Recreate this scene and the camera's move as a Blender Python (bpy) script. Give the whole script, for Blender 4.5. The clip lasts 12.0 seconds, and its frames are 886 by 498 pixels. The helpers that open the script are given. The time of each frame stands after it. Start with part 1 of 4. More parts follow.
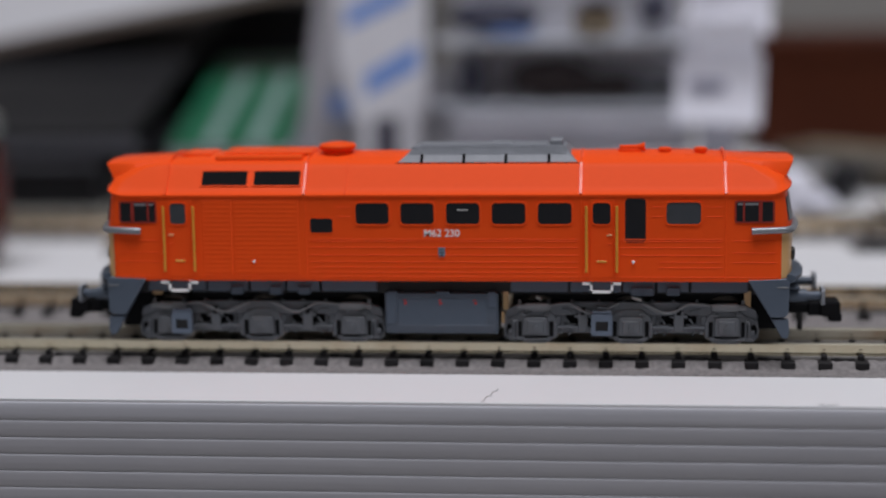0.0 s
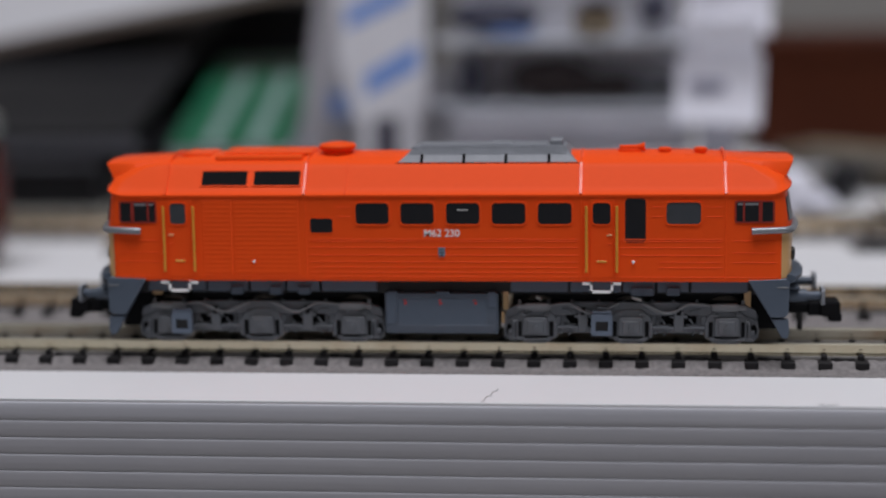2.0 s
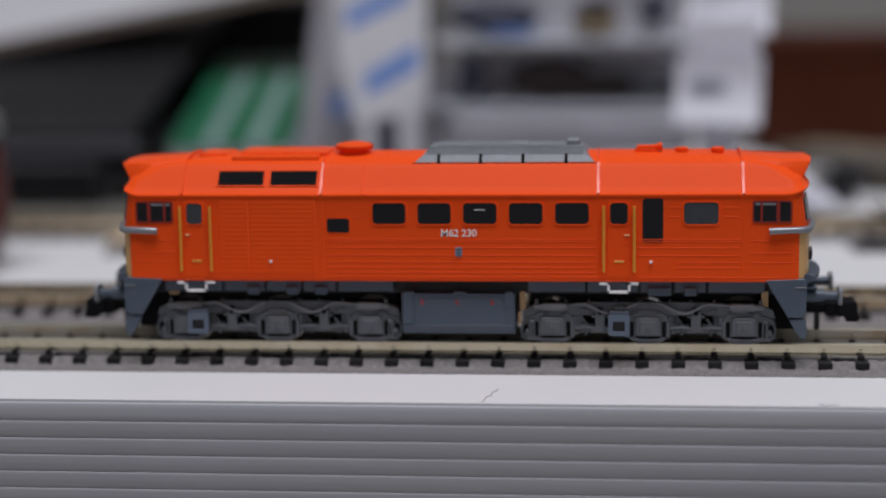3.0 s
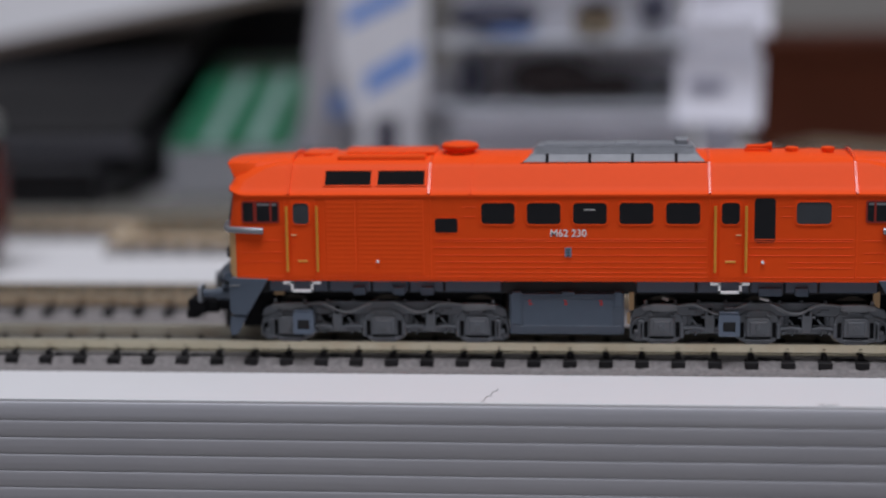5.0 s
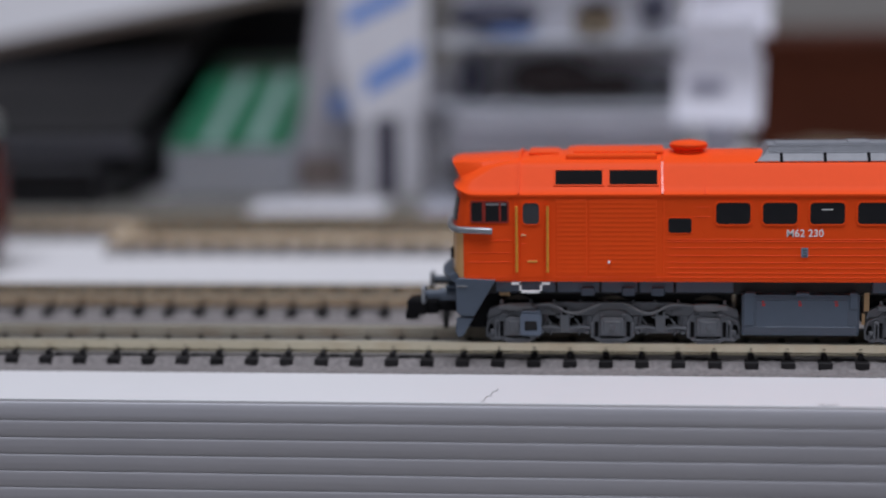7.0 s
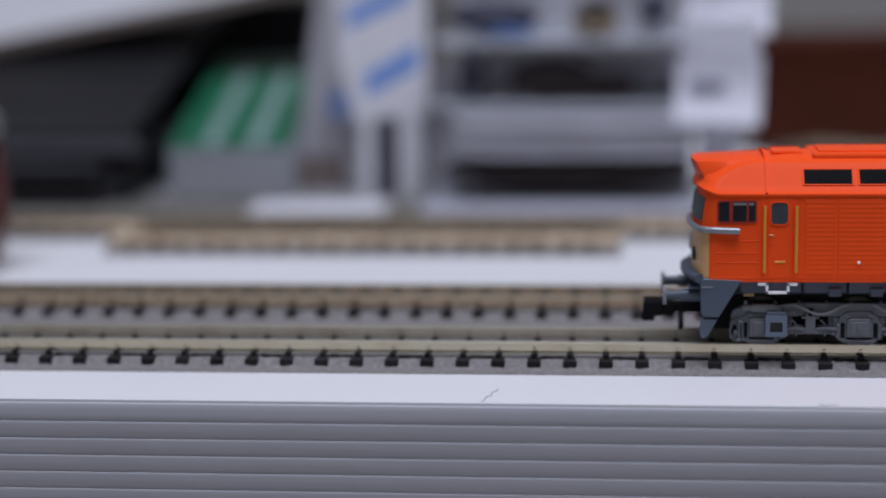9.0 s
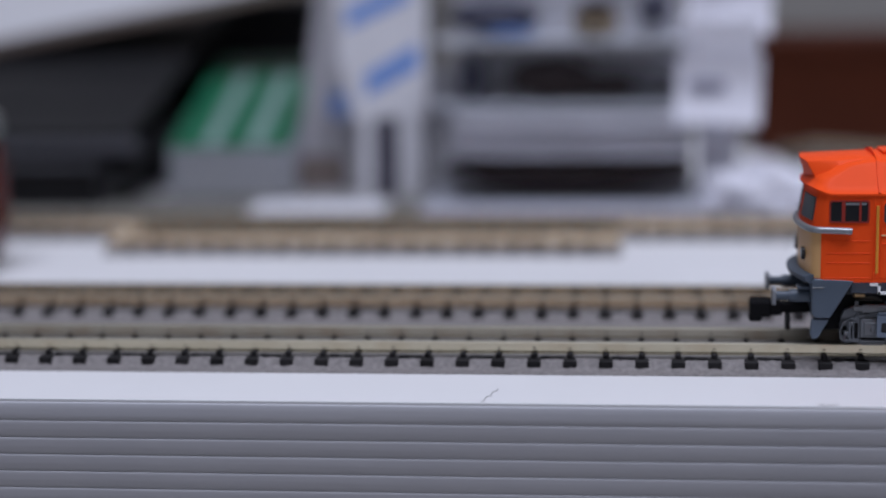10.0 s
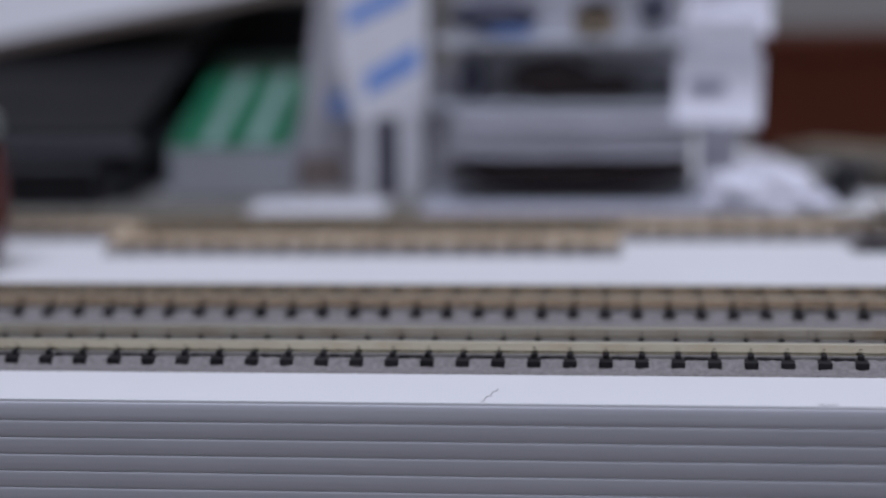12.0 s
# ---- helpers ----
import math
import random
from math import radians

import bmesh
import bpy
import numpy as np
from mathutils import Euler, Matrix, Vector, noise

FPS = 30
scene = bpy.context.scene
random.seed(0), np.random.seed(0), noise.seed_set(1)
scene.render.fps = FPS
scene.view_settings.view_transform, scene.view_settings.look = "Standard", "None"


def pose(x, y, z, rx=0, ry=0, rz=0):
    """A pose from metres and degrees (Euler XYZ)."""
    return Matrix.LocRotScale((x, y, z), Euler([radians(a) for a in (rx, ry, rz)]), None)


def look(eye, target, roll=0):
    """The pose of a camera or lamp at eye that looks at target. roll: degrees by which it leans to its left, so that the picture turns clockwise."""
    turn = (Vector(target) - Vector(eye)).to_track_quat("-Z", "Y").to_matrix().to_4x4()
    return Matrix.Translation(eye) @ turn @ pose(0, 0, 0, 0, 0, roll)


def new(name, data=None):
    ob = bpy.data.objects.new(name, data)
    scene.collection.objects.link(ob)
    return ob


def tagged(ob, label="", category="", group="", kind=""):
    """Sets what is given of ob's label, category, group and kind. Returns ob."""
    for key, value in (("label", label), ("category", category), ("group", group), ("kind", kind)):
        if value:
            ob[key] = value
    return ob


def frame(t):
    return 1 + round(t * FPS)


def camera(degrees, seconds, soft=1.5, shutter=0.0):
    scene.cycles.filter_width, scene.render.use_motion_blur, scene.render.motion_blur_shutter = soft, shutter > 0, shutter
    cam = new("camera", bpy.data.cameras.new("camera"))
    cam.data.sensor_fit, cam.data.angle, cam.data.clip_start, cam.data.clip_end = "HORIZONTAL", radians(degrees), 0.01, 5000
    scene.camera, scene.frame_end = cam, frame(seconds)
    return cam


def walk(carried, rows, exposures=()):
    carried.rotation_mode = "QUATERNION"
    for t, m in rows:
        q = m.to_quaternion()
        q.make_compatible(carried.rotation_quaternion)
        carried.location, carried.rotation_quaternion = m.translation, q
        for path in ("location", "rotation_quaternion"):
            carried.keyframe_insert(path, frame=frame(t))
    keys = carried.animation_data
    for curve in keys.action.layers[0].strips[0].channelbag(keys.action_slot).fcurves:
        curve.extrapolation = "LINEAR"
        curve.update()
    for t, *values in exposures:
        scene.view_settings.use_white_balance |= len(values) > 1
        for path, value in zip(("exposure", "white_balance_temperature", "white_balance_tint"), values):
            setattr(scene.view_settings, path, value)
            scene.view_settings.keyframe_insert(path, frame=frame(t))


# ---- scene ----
MM = 0.001

# camera: stands still, a long lens close to the model, focused on the locomotive's side
cam = camera(27.80, 12.0, soft=1.9)
cam.data.dof.use_dof = True
cam.data.dof.focus_distance = 0.238
cam.data.dof.aperture_fstop = 8.5
STAND = look((0.027187, -0.249268, 0.057384), (-0.073094, 0.732079, -0.106633), -0.88)
walk(cam, [(0.0, STAND), (12.0, STAND)],
     exposures=[(0.0, 0.0, 6400, 12), (2.5, 0.0, 6400, 12), (5.5, 0.02, 6240, 12.7), (7.0, 0.09, 6130, 13.3), (9.5, 0.08, 5850, 15), (12.0, 0.03, 5820, 15.5)])

# light: a cool white luminous panel at the ceiling, in a pale room
world = bpy.data.worlds.new("world")
scene.world = world
world.use_nodes = True
world.node_tree.nodes["Background"].inputs[0].default_value = (0.6, 0.65, 0.75, 1)
world.node_tree.nodes["Background"].inputs[1].default_value = 0.02


def ceiling_light(x, y, z, w, d, watts, colour):
    data = bpy.data.lights.new("ceiling_panel", "AREA")
    data.shape, data.size, data.size_y = "RECTANGLE", w, d
    data.energy, data.color = watts, colour
    ob = new("ceiling_panel", data)
    ob.matrix_world = pose(x, y, z, 0, 0, 0)
    return ob


ceiling_light(0.2, -0.42, 1.655, 1.4, 0.5, 27.5, (0.95, 0.955, 1.0))


# ---- materials ----
def material(name, colour, rough=0.5, metal=0.0, vary=0.12, scale=400.0, bump=0.0, bump_scale=3000.0,
             stain=None, stain_scale=60.0, stain_amount=0.3, spec=0.5, island=0.0, along=1.0, lean=0.0):
    m = bpy.data.materials.new(name)
    m.use_nodes = True
    nt = m.node_tree
    n, l = nt.nodes, nt.links
    b = n["Principled BSDF"]
    b.inputs["Roughness"].default_value = rough
    b.inputs["Metallic"].default_value = metal
    b.inputs["Specular IOR Level"].default_value = spec
    tc = n.new("ShaderNodeTexCoord")
    grain = n.new("ShaderNodeTexNoise")
    grain.inputs["Scale"].default_value = scale
    grain.inputs["Detail"].default_value = 5
    place = n.new("ShaderNodeMapping")
    place.inputs["Scale"].default_value = (along, 1, 1)
    place.inputs["Rotation"].default_value = (0, lean, 0)
    l.new(tc.outputs["Object"], place.inputs["Vector"])
    l.new(place.outputs["Vector"], grain.inputs["Vector"])
    mix = n.new("ShaderNodeMix")
    mix.data_type = "RGBA"
    mix.inputs[6].default_value = (*[c * (1 - vary) for c in colour], 1)
    mix.inputs[7].default_value = (*[min(1, c * (1 + vary)) for c in colour], 1)
    l.new(grain.outputs["Fac"], mix.inputs[0])
    out = mix.outputs[2]
    if island:
        info = n.new("ShaderNodeObjectInfo")
        hsv = n.new("ShaderNodeHueSaturation")
        rng = n.new("ShaderNodeMapRange")
        rng.inputs["To Min"].default_value, rng.inputs["To Max"].default_value = 1 - island, 1 + island
        l.new(info.outputs["Random"], rng.inputs["Value"])
        l.new(rng.outputs["Result"], hsv.inputs["Value"])
        l.new(out, hsv.inputs["Color"])
        out = hsv.outputs["Color"]
    if stain:
        big = n.new("ShaderNodeTexNoise")
        big.inputs["Scale"].default_value = stain_scale
        big.inputs["Detail"].default_value = 4
        l.new(tc.outputs["Object"], big.inputs["Vector"])
        ramp = n.new("ShaderNodeMapRange")
        ramp.inputs["From Min"].default_value, ramp.inputs["From Max"].default_value = 0.45, 0.75
        ramp.inputs["To Max"].default_value = stain_amount
        l.new(big.outputs["Fac"], ramp.inputs["Value"])
        mix2 = n.new("ShaderNodeMix")
        mix2.data_type = "RGBA"
        l.new(ramp.outputs["Result"], mix2.inputs[0])
        l.new(out, mix2.inputs[6])
        mix2.inputs[7].default_value = (*stain, 1)
        out = mix2.outputs[2]
    l.new(out, b.inputs["Base Color"])
    if bump:
        bn = n.new("ShaderNodeTexNoise")
        bn.inputs["Scale"].default_value = bump_scale
        bn.inputs["Detail"].default_value = 3
        l.new(tc.outputs["Object"], bn.inputs["Vector"])
        bp = n.new("ShaderNodeBump")
        bp.inputs["Strength"].default_value = bump
        bp.inputs["Distance"].default_value = 0.0001
        l.new(bn.outputs["Fac"], bp.inputs["Height"])
        l.new(bp.outputs["Normal"], b.inputs["Normal"])
    return m


def clear_plastic(name, tint, opacity, rough=0.25):
    m = bpy.data.materials.new(name)
    m.use_nodes = True
    nt = m.node_tree
    n, l = nt.nodes, nt.links
    b = n["Principled BSDF"]
    b.inputs["Base Color"].default_value = (*tint, 1)
    b.inputs["Roughness"].default_value = rough
    tr = n.new("ShaderNodeBsdfTransparent")
    mx = n.new("ShaderNodeMixShader")
    no = n.new("ShaderNodeTexNoise")
    no.inputs["Scale"].default_value = 60
    mp = n.new("ShaderNodeMapRange")
    mp.inputs["To Min"].default_value, mp.inputs["To Max"].default_value = opacity * 0.6, min(1, opacity * 1.4)
    l.new(no.outputs["Fac"], mp.inputs["Value"])
    l.new(mp.outputs["Result"], mx.inputs[0])
    l.new(tr.outputs[0], mx.inputs[1])
    l.new(b.outputs[0], mx.inputs[2])
    l.new(mx.outputs[0], n["Material Output"].inputs[0])
    return m


ORANGE = material("orange_plastic", (0.93, 0.089, 0.012), 0.42, spec=0.07, vary=0.03, scale=900, bump=0.02, bump_scale=4000)
ORANGEGLOSS = material("orange_plastic_edge", (0.92, 0.078, 0.004), 0.25, spec=0.5, vary=0.03, scale=900)
CREAM = material("cream_paint", (0.72, 0.42, 0.17), 0.4, vary=0.04)
GREY = material("blue_grey_plastic", (0.075, 0.098, 0.134), 0.45, vary=0.08, scale=700, bump=0.03)
ROOFGREY = material("roof_grey_plastic", (0.21, 0.222, 0.245), 0.5, vary=0.25, scale=700)
BOGIE = material("bogie_grey_plastic", (0.110, 0.119, 0.134), 0.5, vary=0.15, scale=900, bump=0.05, stain=(0.09, 0.085, 0.08), stain_scale=250, stain_amount=0.4)
BLACK = material("black_plastic", (0.012, 0.012, 0.014), 0.4, vary=0.1)
PANE = material("dark_window_plastic", (0.010, 0.011, 0.014), 0.15, vary=0.05, spec=0.3)
# matt black for grilles and straps, also for shade painted into the bogies
GRILLE = material("matt_black_grille", (0.009, 0.009, 0.010), 0.85, vary=0.1, spec=0.08)
FROST = material("smoky_window_plastic", (0.045, 0.052, 0.062), 0.3, vary=0.25, scale=300)
SILVER = material("silver_paint", (0.29, 0.31, 0.34), 0.32, metal=0.45, vary=0.1, scale=1500)
YELLOW = material("yellow_paint", (0.80, 0.34, 0.035), 0.45, vary=0.08, scale=1500)
STEPBLUE = material("pale_blue_grey_plastic", (0.115, 0.145, 0.195), 0.45, vary=0.08, scale=700)
PIPE = material("grey_pipe", (0.155, 0.16, 0.168), 0.5, vary=0.1, scale=900)
LEAD = material("tinned_lead", (0.6, 0.58, 0.55), 0.35, metal=0.4, vary=0.1, scale=900)
WHITEP = material("white_paint", (0.9, 0.9, 0.9), 0.45, vary=0.03)
REDP = material("red_paint", (0.45, 0.03, 0.03), 0.45, vary=0.05)
PLAQUE = material("plaque_blue_grey", (0.20, 0.27, 0.36), 0.4, vary=0.2, scale=3000)
MAROON = material("maroon_window_frame", (0.30, 0.022, 0.012), 0.4, vary=0.05)
STEEL = material("wheel_steel", (0.25, 0.22, 0.19), 0.35, metal=0.8, vary=0.1)
BRASS = material("bronze_contact_strip", (0.45, 0.3, 0.16), 0.4, metal=0.6, vary=0.1)

BOARD = material("white_board", (0.74, 0.74, 0.75), 0.5, vary=0.015, scale=90, bump=0.03, bump_scale=1500, stain=(0.62, 0.62, 0.62), stain_scale=25, stain_amount=0.25)
FASCIA = material("grey_ribbed_plastic", (0.475, 0.48, 0.52), 0.5, vary=0.09, scale=2600, bump=0.03, bump_scale=900, stain=(0.40, 0.41, 0.455), stain_scale=30, stain_amount=0.4, along=0.02)
BALLAST = material("moulded_grey_ballast", (0.205, 0.19, 0.187), 0.8, vary=0.6, scale=1500, bump=1.0, bump_scale=1500, stain=(0.16, 0.15, 0.145), stain_scale=120, stain_amount=0.4)
SLEEPER = material("dark_sleeper_plastic", (0.018, 0.017, 0.018), 0.7, spec=0.2, vary=0.2, scale=1500, island=0.3)
RAIL = material("nickel_silver_rail", (0.50, 0.455, 0.335), 0.16, metal=0.9, vary=0.14, scale=500, stain=(0.40, 0.33, 0.22), stain_scale=200, stain_amount=0.7, bump=0.05, bump_scale=700, along=0.1)
# paler, less metallic rail copy; its colour replaces the reflections the far rail catches
RAILMID = material("worn_rail", (0.58, 0.54, 0.44), 0.35, metal=0.25, vary=0.15, scale=350, stain=(0.36, 0.24, 0.14), stain_scale=160, stain_amount=0.7, along=0.1)
RAILWARM = material("bronzed_rail", (0.84, 0.67, 0.46), 0.12, metal=0.8, vary=0.15, scale=350, stain=(0.42, 0.27, 0.15), stain_scale=160, stain_amount=0.6, along=0.1)
RAILDULL = material("tarnished_rail", (0.30, 0.25, 0.18), 0.55, metal=0.4, vary=0.15, scale=350, stain=(0.2, 0.15, 0.1), stain_scale=90, stain_amount=0.5)
# darker tone for the top faces of the rails
RAILHEAD = material("oxidised_rail_head", (0.30, 0.28, 0.22), 0.5, metal=0.5, vary=0.2, scale=500, along=0.1)
CLIP = material("brown_rail_clip", (0.10, 0.075, 0.05), 0.6, vary=0.3, scale=900, island=0.5)
WEBSHADE = material("grey_track_plastic", (0.20, 0.19, 0.18), 0.6, vary=0.2, scale=900)
HAIR = material("dark_fibre", (0.12, 0.11, 0.11), 0.7)
TRAYBLACK = material("black_tray_plastic", (0.012, 0.012, 0.014), 0.4, spec=0.3, vary=0.15, scale=120)
TRAYGREY = material("charcoal_tray_rim", (0.08, 0.08, 0.095), 0.35, vary=0.2, scale=120)
CARDWHITE = material("white_card", (0.55, 0.55, 0.57), 0.6, vary=0.03, scale=120)
CARDEDGE = material("raw_card_edge", (0.38, 0.30, 0.25), 0.8, vary=0.15, scale=400)
GREENC = material("green_print", (0.010, 0.125, 0.06), 0.4, vary=0.1, scale=100)
PALEGREEN = material("pale_print_stripe", (0.22, 0.32, 0.30), 0.4, vary=0.2, scale=120)
FROSTED = clear_plastic("frosted_clear_plastic", (0.74, 0.77, 0.84), 0.68)
LILAC = material("pale_lilac_film", (0.42, 0.40, 0.48), 0.4, vary=0.3, scale=150)
GAPGREY = material("dark_lilac_card", (0.075, 0.07, 0.095), 0.6, vary=0.3, scale=120)
HEADER = material("white_header_card", (0.68, 0.68, 0.72), 0.55, vary=0.1, scale=90, bump=0.2, bump_scale=120)
CLEARP = clear_plastic("clear_blister_plastic", (0.62, 0.62, 0.68), 0.012, 0.3)
BAG = clear_plastic("milky_bag_film", (0.58, 0.57, 0.61), 0.72, 0.3)
BLUE = material("blue_print", (0.13, 0.27, 0.66), 0.5, vary=0.06, scale=200)
NAVY = material("navy_print", (0.024, 0.025, 0.052), 0.5, vary=0.1, scale=200)
PAPER = material("white_label_paper", (0.72, 0.72, 0.79), 0.7, vary=0.03, scale=150, bump=0.05, bump_scale=300)
INK = material("grey_ink", (0.2, 0.2, 0.28), 0.7)
DARKBROWN = material("dark_brown_foam", (0.022, 0.012, 0.010), 0.8, spec=0.15, vary=0.25, scale=150)
TAN = material("tan_card", (0.25, 0.19, 0.11), 0.7, vary=0.15, scale=150)
STREAK = material("grey_film_stack", (0.50, 0.50, 0.57), 0.35, vary=0.85, scale=420, along=0.12, lean=0.09)
PATCH = material("brown_grey_card", (0.17, 0.135, 0.12), 0.7, vary=0.35, scale=250)
UNDERLAY = material("olive_grey_foam", (0.15, 0.145, 0.13), 0.8, vary=0.25, scale=200, bump=0.3, bump_scale=600)
LIDBLACK = material("satin_black_plastic", (0.013, 0.013, 0.015), 0.5, vary=0.25, scale=60, spec=0.3)
BROWNBOX = material("brown_stained_wood", (0.055, 0.012, 0.0035), 0.6, spec=0.15, vary=0.25, scale=45, bump=0.05, bump_scale=400)
JARRED = material("dark_red_glazed_jar", (0.08, 0.009, 0.006), 0.25, vary=0.15, scale=60)
FILM = material("pale_film", (0.48, 0.48, 0.54), 0.3, vary=0.7, scale=420, along=0.12, lean=-0.07)
JARTOPGREY = material("brushed_grey_lid", (0.3, 0.3, 0.29), 0.35, metal=0.7, vary=0.1)
CHROME = material("chromed_metal", (0.9, 0.89, 0.87), 0.35, metal=0.5, vary=0.05)
LOOSE = material("pale_loose_track_base", (0.13, 0.12, 0.108), 0.8, vary=0.6, scale=250, bump=0.5, bump_scale=900)
DESK = material("desk_laminate", (0.45, 0.40, 0.34), 0.45, vary=0.08, scale=25)
WALL = material("wall_paint", (0.28, 0.272, 0.26), 0.8, vary=0.04, scale=8)
CEIL = material("ceiling_paint", (0.78, 0.78, 0.78), 0.8, vary=0.03, scale=8)
FLOORM = material("floor_vinyl", (0.25, 0.22, 0.19), 0.5, vary=0.15, scale=10)


# ---- mesh helpers: all measures in millimetres ----
def mesh_of(name, bm, mat, smooth=False):
    bmesh.ops.recalc_face_normals(bm, faces=bm.faces)
    for v in bm.verts:
        v.co *= MM
    me = bpy.data.meshes.new(name)
    bm.to_mesh(me)
    bm.free()
    for m in (mat if isinstance(mat, (list, tuple)) else [mat]):
        me.materials.append(m)
    if smooth:
        me.shade_smooth()
        me.set_sharp_from_angle(angle=radians(smooth))
    return me


def part(name, bm, mat, parent, label="", smooth=False, at=None):
    ob = new(name, mesh_of(name, bm, mat, smooth))
    ob.parent = parent
    if at:
        ob.location = [c * MM for c in at]
    if label:
        tagged(ob, label)
    return ob


def again(ob, parent, at=(0, 0, 0), rz=0):
    o = new(ob.name.split(".")[0], ob.data)
    o.parent = parent
    o.matrix_basis = pose(at[0] * MM, at[1] * MM, at[2] * MM, 0, 0, rz)
    return o


def thing(name, at, label, category, group="", rot=(0, 0, 0)):
    ob = new(name)
    ob.empty_display_size = 0.005
    ob.matrix_basis = pose(at[0] * MM, at[1] * MM, at[2] * MM, *rot)
    return tagged(ob, label, category, group)


def rbox(bm, x0, x1, y0, y1, z0, z1, bevel=0.0, seg=1, m=None):
    mat = Matrix.Translation(((x0 + x1) / 2, (y0 + y1) / 2, (z0 + z1) / 2)) @ Matrix.Diagonal((x1 - x0, y1 - y0, z1 - z0, 1))
    vs = bmesh.ops.create_cube(bm, size=1, matrix=(m or Matrix()) @ mat)["verts"]
    if bevel:
        es = {e for v in vs for e in v.link_edges}
        bmesh.ops.bevel(bm, geom=list(es), offset=bevel, segments=seg, affect="EDGES", profile=0.5)
    return bm


def box(*a, **k):
    return rbox(bmesh.new(), *a, **k)


def cyl(bm, p0, p1, r, r2=None, seg=16):
    p0, p1 = Vector(p0), Vector(p1)
    d = p1 - p0
    m = Matrix.Translation((p0 + p1) / 2) @ d.to_track_quat("Z", "Y").to_matrix().to_4x4()
    bmesh.ops.create_cone(bm, cap_ends=True, segments=seg, radius1=r, radius2=r if r2 is None else r2, depth=d.length, matrix=m)
    return bm


def prism(bm, pts, y0, y1):
    """A polygon of (x, z) drawn out from y0 to y1."""
    a = [bm.verts.new((x, y0, z)) for x, z in pts]
    b = [bm.verts.new((x, y1, z)) for x, z in pts]
    bm.faces.new(a), bm.faces.new(b[::-1])
    for i in range(len(pts)):
        j = (i + 1) % len(pts)
        bm.faces.new((a[i], b[i], b[j], a[j]))
    return bm


def rounded(x0, x1, z0, z1, r, n=4):
    pts = []
    for cx, cz, a0 in ((x1 - r, z1 - r, 0), (x0 + r, z1 - r, 90), (x0 + r, z0 + r, 180), (x1 - r, z0 + r, 270)):
        for k in range(n + 1):
            a = radians(a0 + 90 * k / n)
            pts.append((cx + r * math.cos(a), cz + r * math.sin(a)))
    return pts


def ring(bm, outer, inner, y0, y1):
    """A frame between two outlines of equal count, y0 the outer face."""
    rows = [[bm.verts.new((x, y, z)) for x, z in pts] for pts, y in ((outer, y1), (outer, y0), (inner, y0), (inner, y1))]
    n = len(outer)
    for a, b in ((0, 1), (1, 2), (2, 3), (3, 0)):
        for i in range(n):
            j = (i + 1) % n
            bm.faces.new((rows[a][i], rows[a][j], rows[b][j], rows[b][i]))
    return bm


def tube(bm, pts, r, seg=6):
    pts = [Vector(p) for p in pts]
    rings = []
    for i, p in enumerate(pts):
        d = (pts[min(i + 1, len(pts) - 1)] - pts[max(i - 1, 0)]).normalized()
        q = d.to_track_quat("Z", "Y").to_matrix()
        rings.append([bm.verts.new(p + q @ Vector((r * math.cos(2 * math.pi * k / seg), r * math.sin(2 * math.pi * k / seg), 0))) for k in range(seg)])
    for a, b in zip(rings, rings[1:]):
        for k in range(seg):
            bm.faces.new((a[k], a[(k + 1) % seg], b[(k + 1) % seg], b[k]))
    bm.faces.new(rings[0]), bm.faces.new(rings[-1][::-1])
    return bm


def lathe(bm, prof, seg=32):
    """Radius and height pairs turned round the z axis."""
    rings = [[bm.verts.new((r * math.cos(2 * math.pi * k / seg), r * math.sin(2 * math.pi * k / seg), z)) for k in range(seg)] for r, z in prof]
    for a, b in zip(rings, rings[1:]):
        for k in range(seg):
            bm.faces.new((a[k], a[(k + 1) % seg], b[(k + 1) % seg], b[k]))
    bm.faces.new(rings[0][::-1]), bm.faces.new(rings[-1])
    return bm


# ---- the room: floor, walls, ceiling ----
def room():
    # the unseen south wall is white like the ceiling, to bounce light forward
    for name, b, mat in (("floor", (-2000, 2000, -2200, 900, -810, -790), FLOORM), ("ceiling", (-2000, 2000, -2200, 900, 1660, 1680), CEIL),
                         ("wall_north", (-2000, 2000, 800, 900, -790, 1660), WALL), ("wall_south", (-2000, 2000, -2200, -2100, -790, 1660), CEIL),
                         ("wall_west", (-2000, -1900, -2100, 800, -790, 1660), WALL), ("wall_east", (1900, 2000, -2100, 800, -790, 1660), WALL)):
        ob = new(name, mesh_of(name, box(*b), mat))
        tagged(ob, {"floor": "plain brown vinyl floor of the room", "ceiling": "plain white painted ceiling of the room"}.get(name, "plain painted wall of the room"), name.split("_")[0], kind="structure")


def desk():
    d = thing("desk", (0, 250, -790), "beige laminate desk that carries the display", "desk")
    part("desktop", box(-800, 800, -290, 480, 720, 745, bevel=2), DESK, d)
    leg = None
    for x in (-760, 720):
        for y in (-270, 420):
            if leg is None:
                leg = part("leg", box(0, 40, 0, 40, 0, 720), TRAYGREY, d, at=(x, y, 0))
            else:
                again(leg, d, (x, y, 0))


